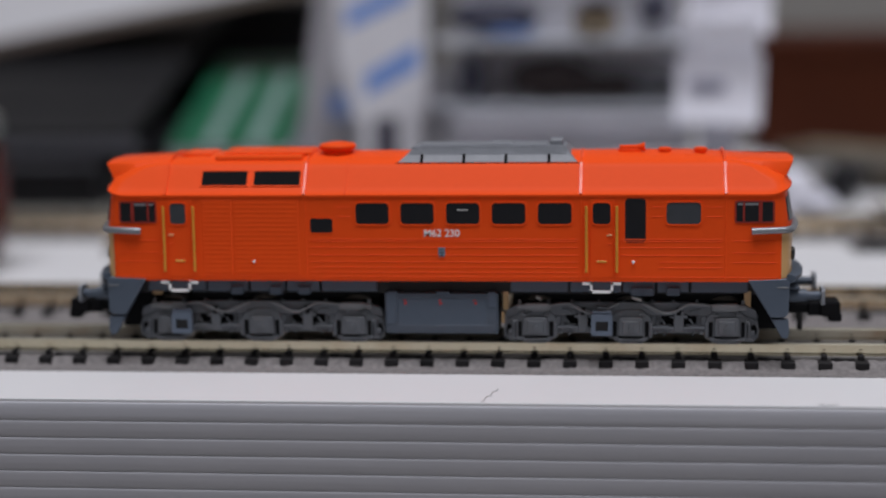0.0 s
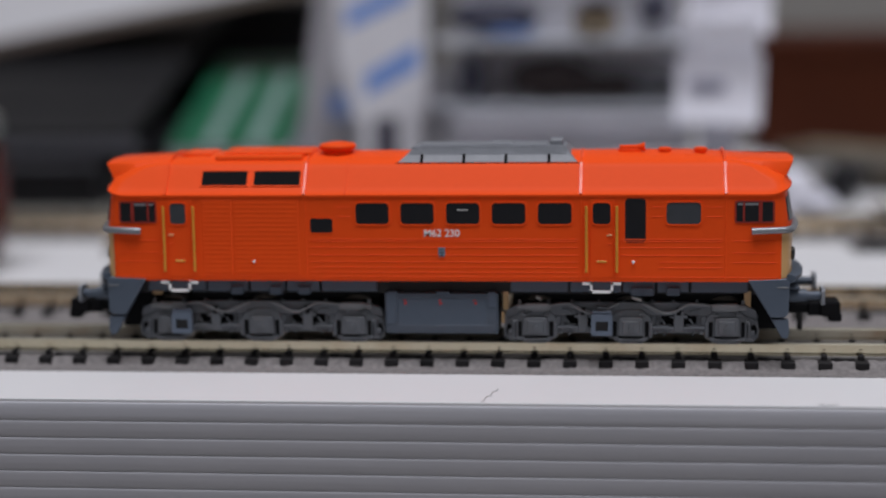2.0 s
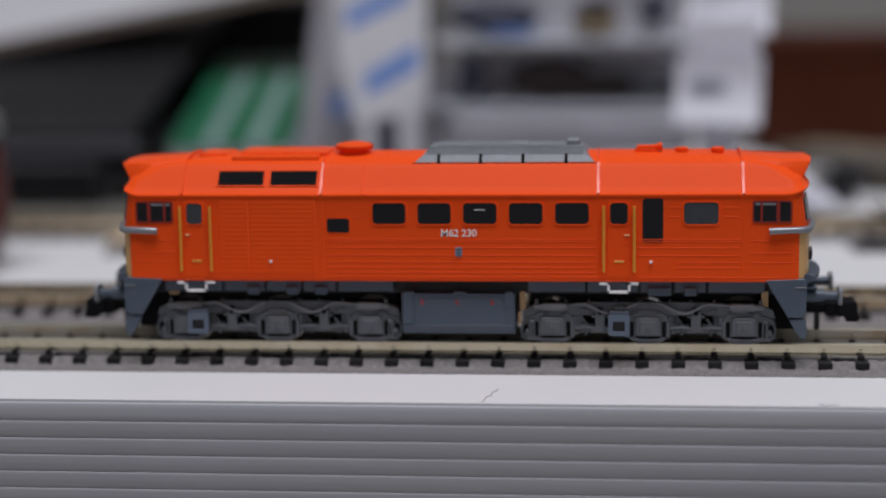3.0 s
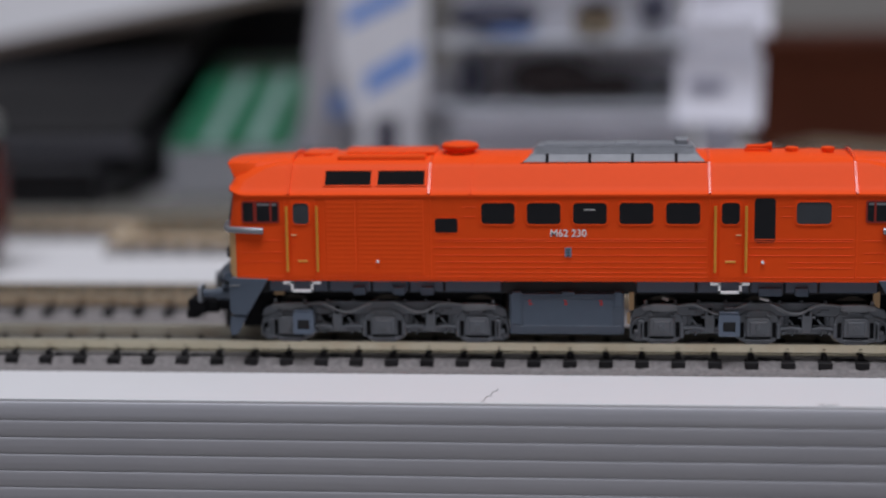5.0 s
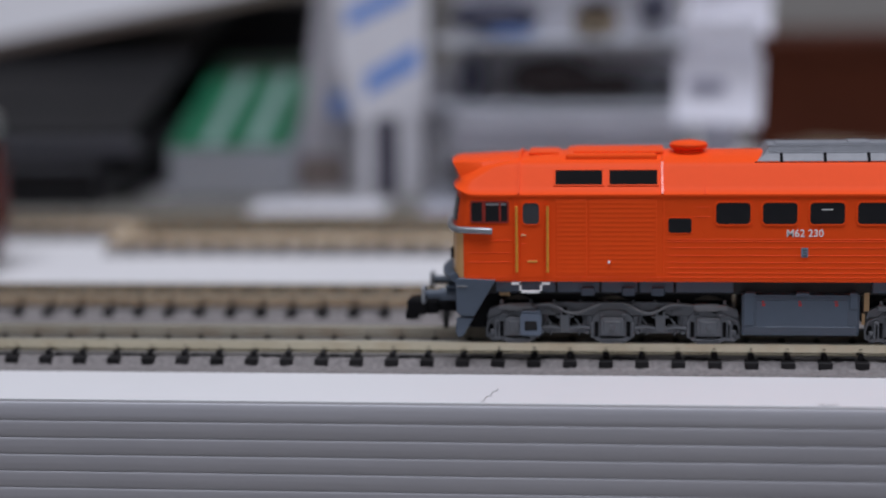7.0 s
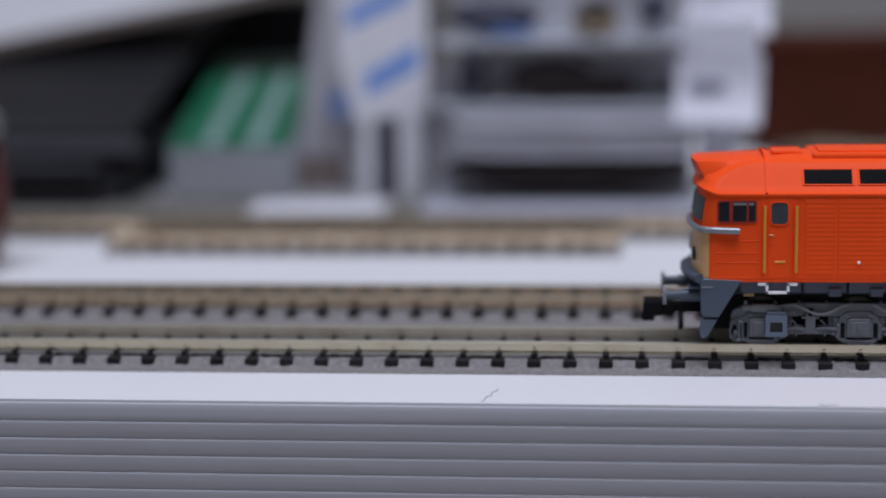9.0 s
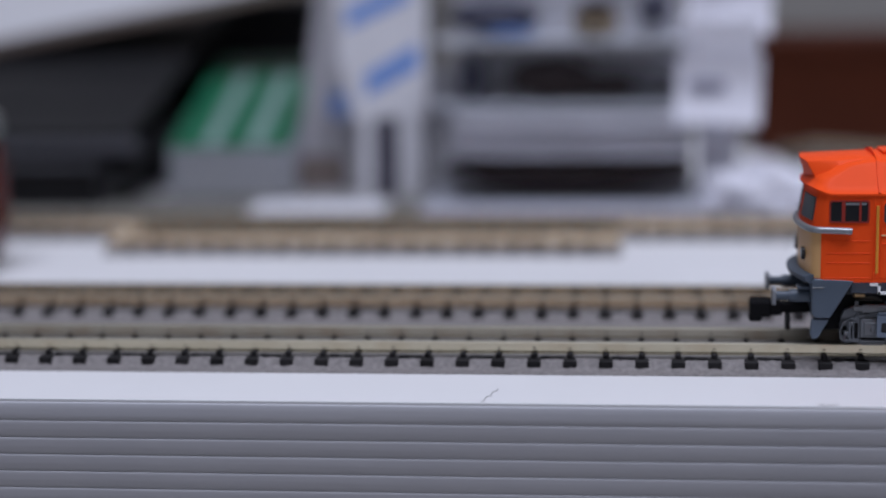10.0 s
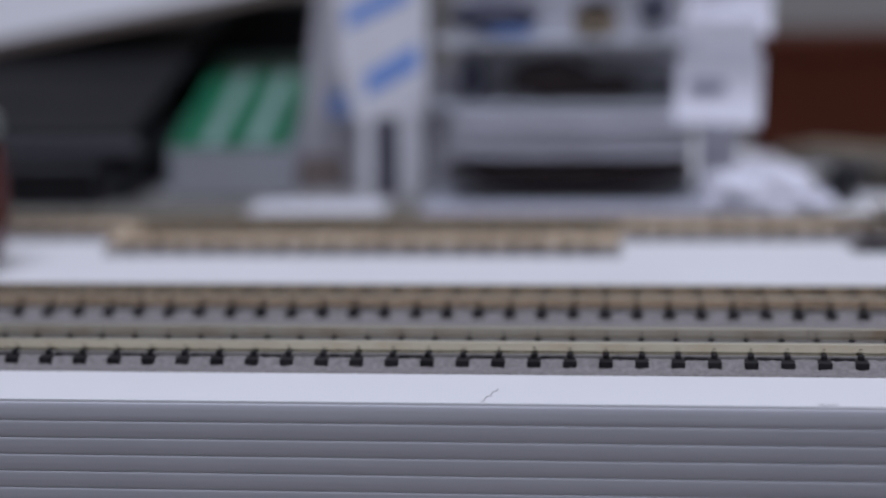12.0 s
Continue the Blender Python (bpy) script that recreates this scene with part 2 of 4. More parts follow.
def board():
    b = thing("display_board", (0, 0, -45), "smooth white board carrying parallel model railway tracks", "display board")
    top = part("board_panel", box(-330, 330, -26.0, 330, 41.5, 45.0, bevel=0.06), BOARD, b)
    part("support_block", box(-320, 320, -20, 320, 0, 41.5), DESK, b)
    pts = [(9.0 + 0.2 * k + 0.2 * math.sin(k * 1.9), -25.7 + 0.85 * k + 0.3 * math.sin(k * 2.6), 45.04) for k in range(9)]
    part("stray_fibre", tube(bmesh.new(), pts, 0.04, 5), HAIR, top, "thin curled dark fibre on the board")
    pts = [(51.8 + 0.5 * k, -25.6 + 0.25 * math.sin(k * 2), 45.04) for k in range(6)]
    part("stray_fibre", tube(bmesh.new(), pts, 0.045, 5), HAIR, top)


def fascia():
    f = thing("ribbed_panel", (0, -26.2, -45), "grey plastic front panel with horizontal clapboard ribs", "panel")
    lip = [(-0.2, 42.4), (-0.3, 44.7), (-0.6, 44.74), (-0.72, 44.66), (-0.79, 44.45), (-0.835, 43.9), (-0.86, 43.2), (-0.845, 42.45), (-0.80, 42.29), (0.15, 42.25)]
    bm = bmesh.new()
    prof_extrude(bm, lip)
    part("top_lip", bm, FASCIA, f, smooth=25)
    bm = bmesh.new()
    slat = [(0.15, 2.27), (-0.78, 2.27), (-0.835, 2.23), (-0.858, 2.14), (-0.862, 1.95), (-0.85, 0.2), (-0.81, 0.06), (0.15, 0.0)]
    prof_extrude(bm, slat)
    first = part("rib", bm, FASCIA, f, smooth=35, at=(0, 0, 39.97))
    for k in range(1, 18):
        again(first, f, (0, 0, 39.97 - 2.283 * k))
    part("backing", box(-330, 330, 0.0, 0.18, 0, 43.2), FASCIA, f)


def prof_extrude(bm, prof):
    """A (y, z) outline drawn along x."""
    a = [bm.verts.new((-330, y, z)) for y, z in prof]
    b = [bm.verts.new((330, y, z)) for y, z in prof]
    bm.faces.new(a), bm.faces.new(b[::-1])
    for i in range(len(prof)):
        j = (i + 1) % len(prof)
        bm.faces.new((a[i], b[i], b[j], a[j]))


# ---- the tracks ----
PITCH = 4.96
RAILTOP = 3.4


def rail_mesh(length):
    """A rail with a deep polished head; the running surface takes the second material."""
    prof = [(-0.6, 0.0), (-0.6, 0.12), (-0.4, 0.3), (-0.36, 0.7), (-0.5, 0.85), (-0.5, 2.0), (-0.42, 2.1), (0.42, 2.1), (0.5, 2.0), (0.5, 0.85), (0.36, 0.7), (0.4, 0.3), (0.6, 0.12), (0.6, 0.0)]
    bm = bmesh.new()
    a = [bm.verts.new((0, y, z)) for y, z in prof]
    b = [bm.verts.new((length, y, z)) for y, z in prof]
    bm.faces.new(a), bm.faces.new(b[::-1])
    for i in range(len(prof)):
        j = (i + 1) % len(prof)
        f = bm.faces.new((a[i], b[i], b[j], a[j]))
        f.material_index = int(i in (5, 6, 7))
    return bm


def track(y, x0, x1, phase, label, joint=None, half=10.5, far=None):
    t = thing("track", (0, y, 0), label, "model track", "parallel model railway tracks")
    # ballast: low moulded bed with sloped shoulders and an uneven surface
    bm = bmesh.new()
    rnd = random.Random(int(y * 10) + 5)
    far = far or half
    prof = [(-half, 0.0), (-half, 0.1), (-8.6, 0.22), (-7.9, 0.48), (-7.05, 1.3), (-5.7, 1.34), (-4.0, 1.3), (0, 1.15), (4.0, 1.3), (5.7, 1.34), (7.05, 1.3), (7.9, 0.48), (8.6, 0.22), (far, 0.1), (far, 0.0)]
    n = int((x1 - x0) / 0.6)
    rows = []
    for k in range(n + 1):
        x = x0 + (x1 - x0) * k / n
        rows.append([bm.verts.new((x, yy, zz + (0.1 * rnd.uniform(-1, 1) if 0 < i < len(prof) - 1 else 0))) for i, (yy, zz) in enumerate(prof)])
    for a, b in zip(rows, rows[1:]):
        for i in range(len(prof) - 1):
            bm.faces.new((a[i], b[i], b[i + 1], a[i + 1]))
    bm.faces.new(rows[0]), bm.faces.new(rows[-1][::-1])
    part("ballast", bm, BALLAST, t, "moulded grey ballast bed")
    for ry in (-4.95, 4.95):
        cuts = [x0, joint, x1] if joint and ry > 0 else [x0, x1]
        for a, b in zip(cuts, cuts[1:]):
            part("rail", rail_mesh(b - a - 0.1), [RAIL if ry < 0 and y < 20 else RAILMID if y < 20 else RAILWARM, RAILHEAD], t, at=(a, ry, 1.4))
        # added grey strip over the rail foot, stands for the shaded lower web
        for d in (-1, 1):
            part("rail_ledge", box(x0, x1, *sorted((ry + d * 0.62, ry + d * 0.98)), 1.3, 1.85, bevel=0.08), WEBSHADE, t)
    # sleepers with rail chairs, joined in pairs by a bar under the rail
    bm = bmesh.new()
    rbox(bm, -0.93, 0.93, -8.0, 8.0, 0.1, 1.42, bevel=0.1)
    for ry in (-4.95, 4.95):
        for s in (-1, 1):
            rbox(bm, -0.44, 0.44, ry + s * 1.15 - 0.36, ry + s * 1.15 + 0.36, 1.3, 2.2, bevel=0.2)
    # rail clips: short studs on the first track, tall dark bands on the others
    bm3 = bmesh.new()
    for ry in (-4.95, 4.95):
        rbox(bm3, -0.2, 0.2, ry - 0.535, ry - 0.4, *((2.62, 2.8) if y < 20 else (2.2, 3.42)), bevel=0.02)
    sl = bar = clip = None
    k0, k1 = math.ceil((x0 + 1 - phase) / PITCH), math.floor((x1 - 1 - phase) / PITCH)
    for k in range(k0, k1 + 1):
        at = (phase + k * PITCH, 0, 0)
        if sl is None:
            sl = part("sleeper", bm, SLEEPER, t, at=at)
            clip = part("rail_clip", bm3, CLIP, t, at=at)
        else:
            again(sl, t, at)
            again(clip, t, at)
        if k % 2 == 1 and k < k1:
            at = (phase + (k + 0.5) * PITCH, 0, 0)
            if bar is None:
                bm2 = bmesh.new()
                for ry in (-6.15, 6.15):
                    rbox(bm2, -1.7, 1.7, ry - 0.3, ry + 0.3, 1.0, 1.62, bevel=0.08)
                    rbox(bm2, -1.5, -0.3, ry - 0.35, ry + 0.35, 1.2, 1.72, bevel=0.1)
                bar = part("tie_bar", bm2, SLEEPER, t, at=at)
            else:
                again(bar, t, at)
    return t


def tracks():
    track(0.0, -250, 250, 0.0, "grey-ballasted model track that carries the locomotive", joint=53.5, far=16.2)
    track(33.0, -250, 250, -10.35 + PITCH * 2, "grey-ballasted empty model track beside the first", half=16.7, far=10.5)
    track(93.8, -73.5, 26.8, 1.2, "short loose length of grey-ballasted model track", half=9.0)
    track(112.0, -250, 250, 0.8, "empty model track at the back of the board", half=9.0)


# ---- the locomotive: local x along the track, z from the rail top ----
HL, HW = 46.5, 9.2     # half length to the cab corner, half width
BOT, GUT = 9.35, 21.1  # underside of the body, gutter


def plan(hl, hw, bulge, n=20, corner=0.9):
    """Plan outline of the body, counter-clockwise: straight sides, bowed ends."""
    pts = []
    ys = [hw * math.sin(math.pi / 2 * (k / n * 2 - 1)) for k in range(n + 1)]
    for y in ys:
        u = abs(y) / hw
        pts.append((hl + bulge * (1 - u ** 2.2) - corner * max(0, (u - 0.86) / 0.14) ** 2.2, y))
    a, b = min(44.7, hl - 1.6), min(43.2, hl - 3.0)
    pts += [(a, hw), (b, hw), (-b, hw), (-a, hw)]
    return pts[:n + 3] + pts[n + 3:] + [(-x, -y) for x, y in pts[:n + 1]] + [(-a, -hw), (-b, -hw), (b, -hw), (a, -hw)]


def brow(x, z, most):
    """Lifts a point of the eaves over the cab front."""
    u = min(1.0, max(0.0, (abs(x) - 44.2) / 3.4))
    return z + most * u * u * (3 - 2 * u)


def loft(bm, rings, cap=True):
    rows = [[bm.verts.new(p) for p in r] for r in rings]
    n = len(rows[0])
    for a, b in zip(rows, rows[1:]):
        for i in range(n):
            bm.faces.new((a[i], a[(i + 1) % n], b[(i + 1) % n], b[i]))
    if cap:
        bm.faces.new(rows[0][::-1]), bm.faces.new(rows[-1])
    return rows


def window(x0, x1, z0, z1, loco, r=0.55, pane=PANE, side=-1, rim=ORANGE, rw=0.22, proud=0.10, lift=0.02):
    """A glazed opening in the body side: a moulded rim round a dark pane."""
    y = side * HW
    inner, outer = rounded(x0, x1, z0, z1, r), rounded(x0 - rw, x1 + rw, z0 - rw, z1 + rw, r + rw)
    bm = ring(bmesh.new(), outer, inner, y + side * proud, y - side * 0.3)
    w = part("window", bm, rim, loco, smooth=40)
    part("pane", prism(bmesh.new(), inner, y + side * lift, y - side * 0.25), pane, w, "dark tinted plastic pane")
    return w


def strip(x0, x1, z0, z1, parent, name="rib", mat=ORANGE, proud=0.07, side=-1, bevel=0.04):
    y0, y1 = sorted((side * (HW - 0.1), side * (HW + proud)))
    return part(name, box(x0, x1, y0, y1, z0, z1, bevel=bevel), mat, parent)


def slope_y(z):
    """Half width of the roof at height z above the gutter."""
    return 9.25 + (6.15 - 9.25) * (z - 21.35) / (25.35 - 21.35)


def locomotive():
    loco = thing("locomotive", (0, 0, RAILTOP), "orange six-axle model diesel locomotive with grey underframe running on the track", "model locomotive")
    # body shell
    bm = bmesh.new()
    rings = []
    for z, hl, hw, bulge in ((BOT, HL - 0.2, HW - 0.15, 1.35), (BOT + 0.25, HL, HW, 1.35), (16.5, HL, HW, 1.35), (GUT - 0.5, HL - 0.5, HW, 1.2),
                             (GUT, HL - 0.55, HW + 0.05, 1.15)):
        rings.append([(x, y, brow(x, z, 0.85) if z > GUT - 0.01 else z) for x, y in plan(hl, hw, bulge)])
    loft(bm, rings)
    shell = part("body_shell", bm, ORANGE, loco, "orange plastic body side", smooth=30)
    # roof with a thin gutter, sloped sides and rounded ends
    bm = bmesh.new()
    rings = []
    for z, hl, hw, bulge in ((GUT + 0.004, HL - 0.6, HW - 0.1, 1.3), (GUT + 0.01, HL - 0.25, HW + 0.16, 1.5), (GUT + 0.25, HL - 0.25, HW + 0.16, 1.5), (GUT + 0.3, HL - 0.4, HW + 0.03, 1.5),
                             (22.4, HL - 0.7, slope_y(22.4), 1.3), (23.2, HL - 1.0, slope_y(23.2), 1.4), (24.0, HL - 2.1, slope_y(24.0), 1.4), (24.7, HL - 3.2, slope_y(24.7), 1.8),
                             (25.2, HL - 5.2, slope_y(25.2), 1.6), (25.5, HL - 6.9, 5.75, 1.4), (25.8, HL - 8.6, 4.9, 1.0), (26.05, HL - 11, 3.7, 0.8), (26.25, HL - 14, 2.2, 0.6), (26.32, HL - 17, 0.8, 0.3)):
        lift = 0.8 * max(0.0, min(1.0, (23.6 - z) / 1.2)) ** 0.5
        rings.append([(x, y, brow(x, z, lift)) for x, y in plan(hl, hw, bulge, corner=0.9 if z < 24 else 1.4)])
    loft(bm, rings)
    roof = part("roof", bm, ORANGE, loco, "orange roof with sloping sides", smooth=55)
    # visors over both cab fronts
    for s in (-1, 1):
        bm = bmesh.new()
        lo = [(46.1, 6.0, 22.5), (47.2, 0, 22.5), (46.1, -6.0, 22.5), (43.0, -6.6, 24.0), (33.0, -4.3, 25.55), (33.0, 4.3, 25.55), (43.0, 6.6, 24.0)]
        hi = [(47.6, 5.0, 25.35), (48.1, 0, 25.4), (47.6, -5.0, 25.35), (43.5, -5.2, 25.4), (33.0, -4.0, 26.12), (33.0, 4.0, 26.12), (43.5, 5.2, 25.4)]
        loft(bm, [[(s * x, s * y, z) for x, y, z in lo], [(s * x, s * y, z) for x, y, z in hi]])
        bmesh.ops.bevel(bm, geom=bm.edges[:], offset=0.12, segments=2, affect="EDGES", profile=0.5)
        part("visor", bm, ORANGE, roof, smooth=30)
    # raised seams over the roof
    for x in (-38.3, -18.9, -13.2, 19.0, 38.4):
        bm = bmesh.new()
        w, h = (0.17, 0.14) if x != -13.2 else (0.12, 0.05)
        pts = [(9.28, 21.4), (slope_y(23.4), 23.4), (6.2, 25.3), (5.2, 25.72), (3.6, 26.08), (1.8, 26.28)]
        pts = pts + [(-y, z) for y, z in pts[::-1]]
        rows = []
        for y, z in pts:
            oy = h * (1 if y > 0 else -1) * 0.8
            rows.append([bm.verts.new(p) for p in ((x - w, y * 0.995, z - 0.1), (x - w, y + oy, z + h), (x + w, y + oy, z + h), (x + w, y * 0.995, z - 0.1))])
        for a, b in zip(rows, rows[1:]):
            for i in range(4):
                bm.faces.new((a[i], a[(i + 1) % 4], b[(i + 1) % 4], b[i]))
        bm.faces.new(rows[0]), bm.faces.new(rows[-1][::-1])
        part("roof_seam", bm, ORANGEGLOSS if x > -38 and x != -13.2 else ORANGE, roof)
    roof_fittings(roof, loco)
    sides(loco, shell)
    for s in (-1, 1):
        cab_front(loco, s)
    underframe(loco)
    return loco


def roof_fittings(roof, loco):
    # hatches, exhaust cap and small caps
    part("roof_hatch", box(-32.0, -19.6, -5.4, 5.4, 25.2, 26.35, bevel=0.35, seg=2), ORANGE, roof)
    part("roof_hatch", box(-31.0, -18.6, -3.6, 3.6, 26.2, 26.62, bevel=0.2, seg=2), ORANGE, roof)
    part("roof_hatch", box(-37.2, -33.0, -3.0, 3.0, 26.0, 26.42, bevel=0.2, seg=2), ORANGE, roof)
    bm = lathe(bmesh.new(), [(2.1, 25.8), (2.1, 26.5), (1.9, 26.62), (2.45, 26.78), (2.62, 27.02), (2.6, 27.35), (2.35, 27.6), (1.2, 27.82), (0.3, 27.86)], 28)
    for v in bm.verts:
        v.co.x += -15.2
        v.co.y -= 1.5
    part("exhaust_cap", bm, ORANGE, roof, "round flared orange exhaust cap", smooth=40)
    part("roof_walkway", box(-11.5, -6.5, -4.6, 4.6, 25.2, 25.98, bevel=0.3, seg=2), ORANGE, roof)
    # the grey ventilator with sloping sides and black straps
    bm = bmesh.new()
    loft(bm, [[(x0, -y, z), (x1, -y, z), (x1, y, z), (x0, y, z)] for x0, x1, y, z in ((-6.3, 18.6, 6.0, 25.2), (-6.2, 18.5, 5.95, 25.42), (-5.1, 17.5, 5.2, 26.3), (-4.5, 17.0, 3.5, 27.05), (-4.2, 16.7, 2.6, 27.22))])
    bmesh.ops.bevel(bm, geom=bm.edges[:], offset=0.06, segments=1, affect="EDGES")
    v = part("roof_ventilator", bm, ROOFGREY, loco, "grey louvred roof ventilator with sloping sides")
    part("ventilator_base", box(-6.5, 18.8, -6.22, 6.22, 24.95, 25.34, bevel=0.05), GRILLE, v)
    for k in range(5):
        y, z = 4.95 - 0.42 * k, 26.42 + 0.185 * k
        for d in (-1, 1):
            part("louvre", box(-4.6, 17.0, d * y - 0.08, d * y + 0.08, z - 0.08, z + 0.1, bevel=0.03), ROOFGREY, v)
    for x in (-2.9, 2.9, 8.7, 14.6):
        m = Matrix.Translation((x, -5.62, 25.85)) @ Matrix.Rotation(radians(-42), 4, "X")
        part("strap", rbox(bmesh.new(), -0.2, 0.2, -0.14, 0.14, -0.72, 0.75, bevel=0.04, m=m), GRILLE, v)
    part("ventilator_cover", box(-3.4, 14.2, -2.2, 2.4, 27.15, 27.4, bevel=0.1, seg=2), ROOFGREY, v)
    part("ventilator_cover", box(6.4, 9.4, -1.8, 1.8, 27.3, 27.6, bevel=0.12), ROOFGREY, v)
    part("ventilator_cover", box(14.6, 16.4, -1.5, 2.0, 27.1, 28.0, bevel=0.15), ROOFGREY, v)
    # horn and small caps
    bm = cyl(bmesh.new(), (24.2, -1.6, 26.95), (26.6, -1.6, 26.95), 0.28, 0.32)
    cyl(bm, (26.6, -1.6, 26.95), (27.7, -1.6, 27.0), 0.32, 0.62)
    rbox(bm, 24.0, 27.2, -2.0, -1.2, 26.1, 26.75, bevel=0.1)
    part("horn", bm, ORANGE, roof, smooth=40)
    for x in (30.4, 35.3):
        bm = lathe(bmesh.new(), [(0.75, 25.8), (0.75, 26.3), (0.9, 26.35), (0.92, 26.75), (0.75, 26.88), (0.2, 26.9)], 20)
        for vv in bm.verts:
            vv.co.x += x
            vv.co.y -= 1.5
        part("roof_cap", bm, ORANGE, roof, smooth=40)
    # dark intake grilles in the sloping roof sides
    for s in (-1, 1):
        for x0, x1 in ((-33.4, -26.9), (-26.1, -19.5)):
            tilt = Matrix.Translation((0, s * (slope_y(23.4) + 0.02), 23.4)) @ Matrix.Rotation(radians(s * 37.8), 4, "X")
            g = part("roof_grille", rbox(bmesh.new(), x0, x1, -0.06, 0.06, -1.15, 1.2, m=tilt), GRILLE, loco, "black recessed air intake grille")
            bm = bmesh.new()
            for b in ((x0 - 0.15, x0 + 0.1, -1.3, 1.35), (x1 - 0.1, x1 + 0.15, -1.3, 1.35), (x0, x1, 1.15, 1.35), (x0, x1, -1.3, -1.1)):
                rbox(bm, b[0], b[1], -0.13, 0.13, b[2], b[3], bevel=0.03, m=tilt)
            part("grille_frame", bm, ORANGE, g)
            for k in range(1, 3):
                xx = x0 + (x1 - x0) * k / 3
                part("grille_bar", rbox(bmesh.new(), xx - 0.1, xx + 0.1, -0.09, 0.09, -1.1, 1.15, m=tilt), GRILLE, g)


def sides(loco, shell):
    for s in (-1, 1):
        # engine-room windows
        for x0, x1 in ((-11.75, -7.2), (-5.55, -1.0), (0.7, 5.25), (6.95, 11.5), (13.2, 17.75)):
            w = window(x0, x1, 17.3, 20.2, loco, side=s)
            if abs(x0 - 0.7) < 0.01:
                part("window_mark", box(x0 + 1.5, x0 + 3.0, *sorted((s * 9.2, s * 9.24)), 19.2, 19.32), WHITEP, w)
        window(-18.1, -15.0, 16.1, 18.1, loco, r=0.35, side=s, rw=0.1, proud=0.05)
        window(24.95, 27.75, 14.7, 20.8, loco, r=0.45, side=s, rw=0.12, proud=0.05)
        window(30.5, 35.1, 17.3, 20.25, loco, pane=FROST, side=s)
        # doors with handrails
        for x0, x1, wx0, wx1 in ((-38.3, -34.6, -37.7, -35.5), (20.0, 23.6, 20.6, 23.0)):
            door = strip(x0 + 0.25, x1 - 0.2, 10.0, 20.75, loco, "door", proud=0.05, side=s)
            win = window(wx0, wx1, 17.3, 20.2, door, pane=FROST if x0 < 0 else PANE, side=s, rw=0.16, proud=0.16, lift=0.08)
            for x in (x0 - 0.25, x1 + 0.25):
                y = s * (HW + 0.42)
                bm = tube(bmesh.new(), [(x, y, 10.75), (x, y, 19.8)], 0.2, 8)
                for z in (10.9, 15.2, 19.7):
                    cyl(bm, (x, s * HW * 0.99, z), (x, y, z), 0.1, seg=6)
                part("handrail", bm, YELLOW, loco, "thin yellow handrail beside a door", smooth=50)
                strip(x - 0.42, x - 0.28, 10.2, 20.6, shell, proud=0.06, side=s)
            xm = (x0 + x1) / 2
            strip(xm - 0.68, xm + 0.68, 12.0, 12.3, door, "step_plate", YELLOW, 0.12, s)
            hx = x0 + 0.65 if x0 < 0 else x1 - 0.75
            strip(hx - 0.35, hx + 0.35, 15.68, 15.88, door, "door_handle", CREAM, 0.16, s)
            strip(hx - 0.3, hx + 0.3, 14.55, 14.62, door, "hinge", ORANGE, 0.12, s)
        # louvred panels
        for x0, x1 in ((-33.1, -29.2), (-28.7, -19.8)):
            panel = strip(x0 - 0.12, x1 + 0.12, 10.2, 20.65, loco, "louvre_panel", proud=0.05, side=s)
            for k in range(16):
                z = 10.55 + 0.635 * k
                bm = bmesh.new()
                ya, yb, yc = s * (HW + 0.03), s * (HW + 0.055), s * (HW + 0.078)
                loft(bm, [[(x0, ya, z), (x0, yc, z + 0.06), (x0, yb, z + 0.40)], [(x1, ya, z), (x1, yc, z + 0.06), (x1, yb, z + 0.40)]])
                part("slat", bm, ORANGE, panel)
        # ribs pressed into the side
        for x0, x1, zs in ((-18.2, 18.6, (10.6, 11.3, 12.05, 13.0, 14.05, 14.9, 15.2)), (24.3, 38.0, (13.0, 14.05, 14.9, 15.2)), (29.5, 38.0, (11.3, 12.05)), (39.4, 45.2, (12.05, 13.35, 15.0)),
                           (-45.3, -39.4, (12.05, 13.35, 15.0)), (28.6, 30.0, (18.3, 19.6)), (35.9, 37.8, (18.3, 19.6)), (-14.4, -12.6, (18.3, 19.6)),
                           (-45.4, 45.4, (10.0,))):
            for z in zs:
                strip(x0, x1, z - 0.06, z + 0.06, shell, proud=0.045, side=s, bevel=0.03)
        for x in (-18.75, 19.0, 38.4, -38.9):
            strip(x - 0.1, x + 0.1, 9.6, 21.0, shell, proud=0.05, side=s)
        # small fittings; the silver screws are painted white for their glint
        for x in (-26.05, 26.1):
            part("lifting_pin", cyl(bmesh.new(), (x, s * 9.1, 12.1), (x, s * 9.5, 12.1), 0.24, 0.18, 12), WHITEP, loco)
        pl = part("maker_plaque", prism(bmesh.new(), rounded(-0.42, 0.48, 12.8, 14.1, 0.15), s * 9.15, s * 9.33), PLAQUE, loco, "small blue-grey plaque on the body side")
        for z in (13.0, 13.4, 13.8):
            part("plaque_line", box(-0.25, 0.3, *sorted((s * 9.32, s * 9.36)), z - 0.06, z + 0.06), BLACK, pl)
        number(loco, s)
        # cab side window: three panes in a maroon frame
        for e in (-1, 1):
            a, b = sorted((e * 39.7, e * 44.75))
            out, inn = rounded(a - 0.12, b + 0.12, 17.45, 20.5, 0.35), rounded(a + 0.1, b - 0.1, 17.65, 20.3, 0.3)
            f = part("cab_window", ring(bmesh.new(), out, inn, s * (HW + 0.1), s * (HW - 0.3)), MAROON, loco, "maroon-framed cab side window", smooth=40)
            part("pane", prism(bmesh.new(), inn, s * (HW + 0.02), s * (HW - 0.2)), PANE, f)
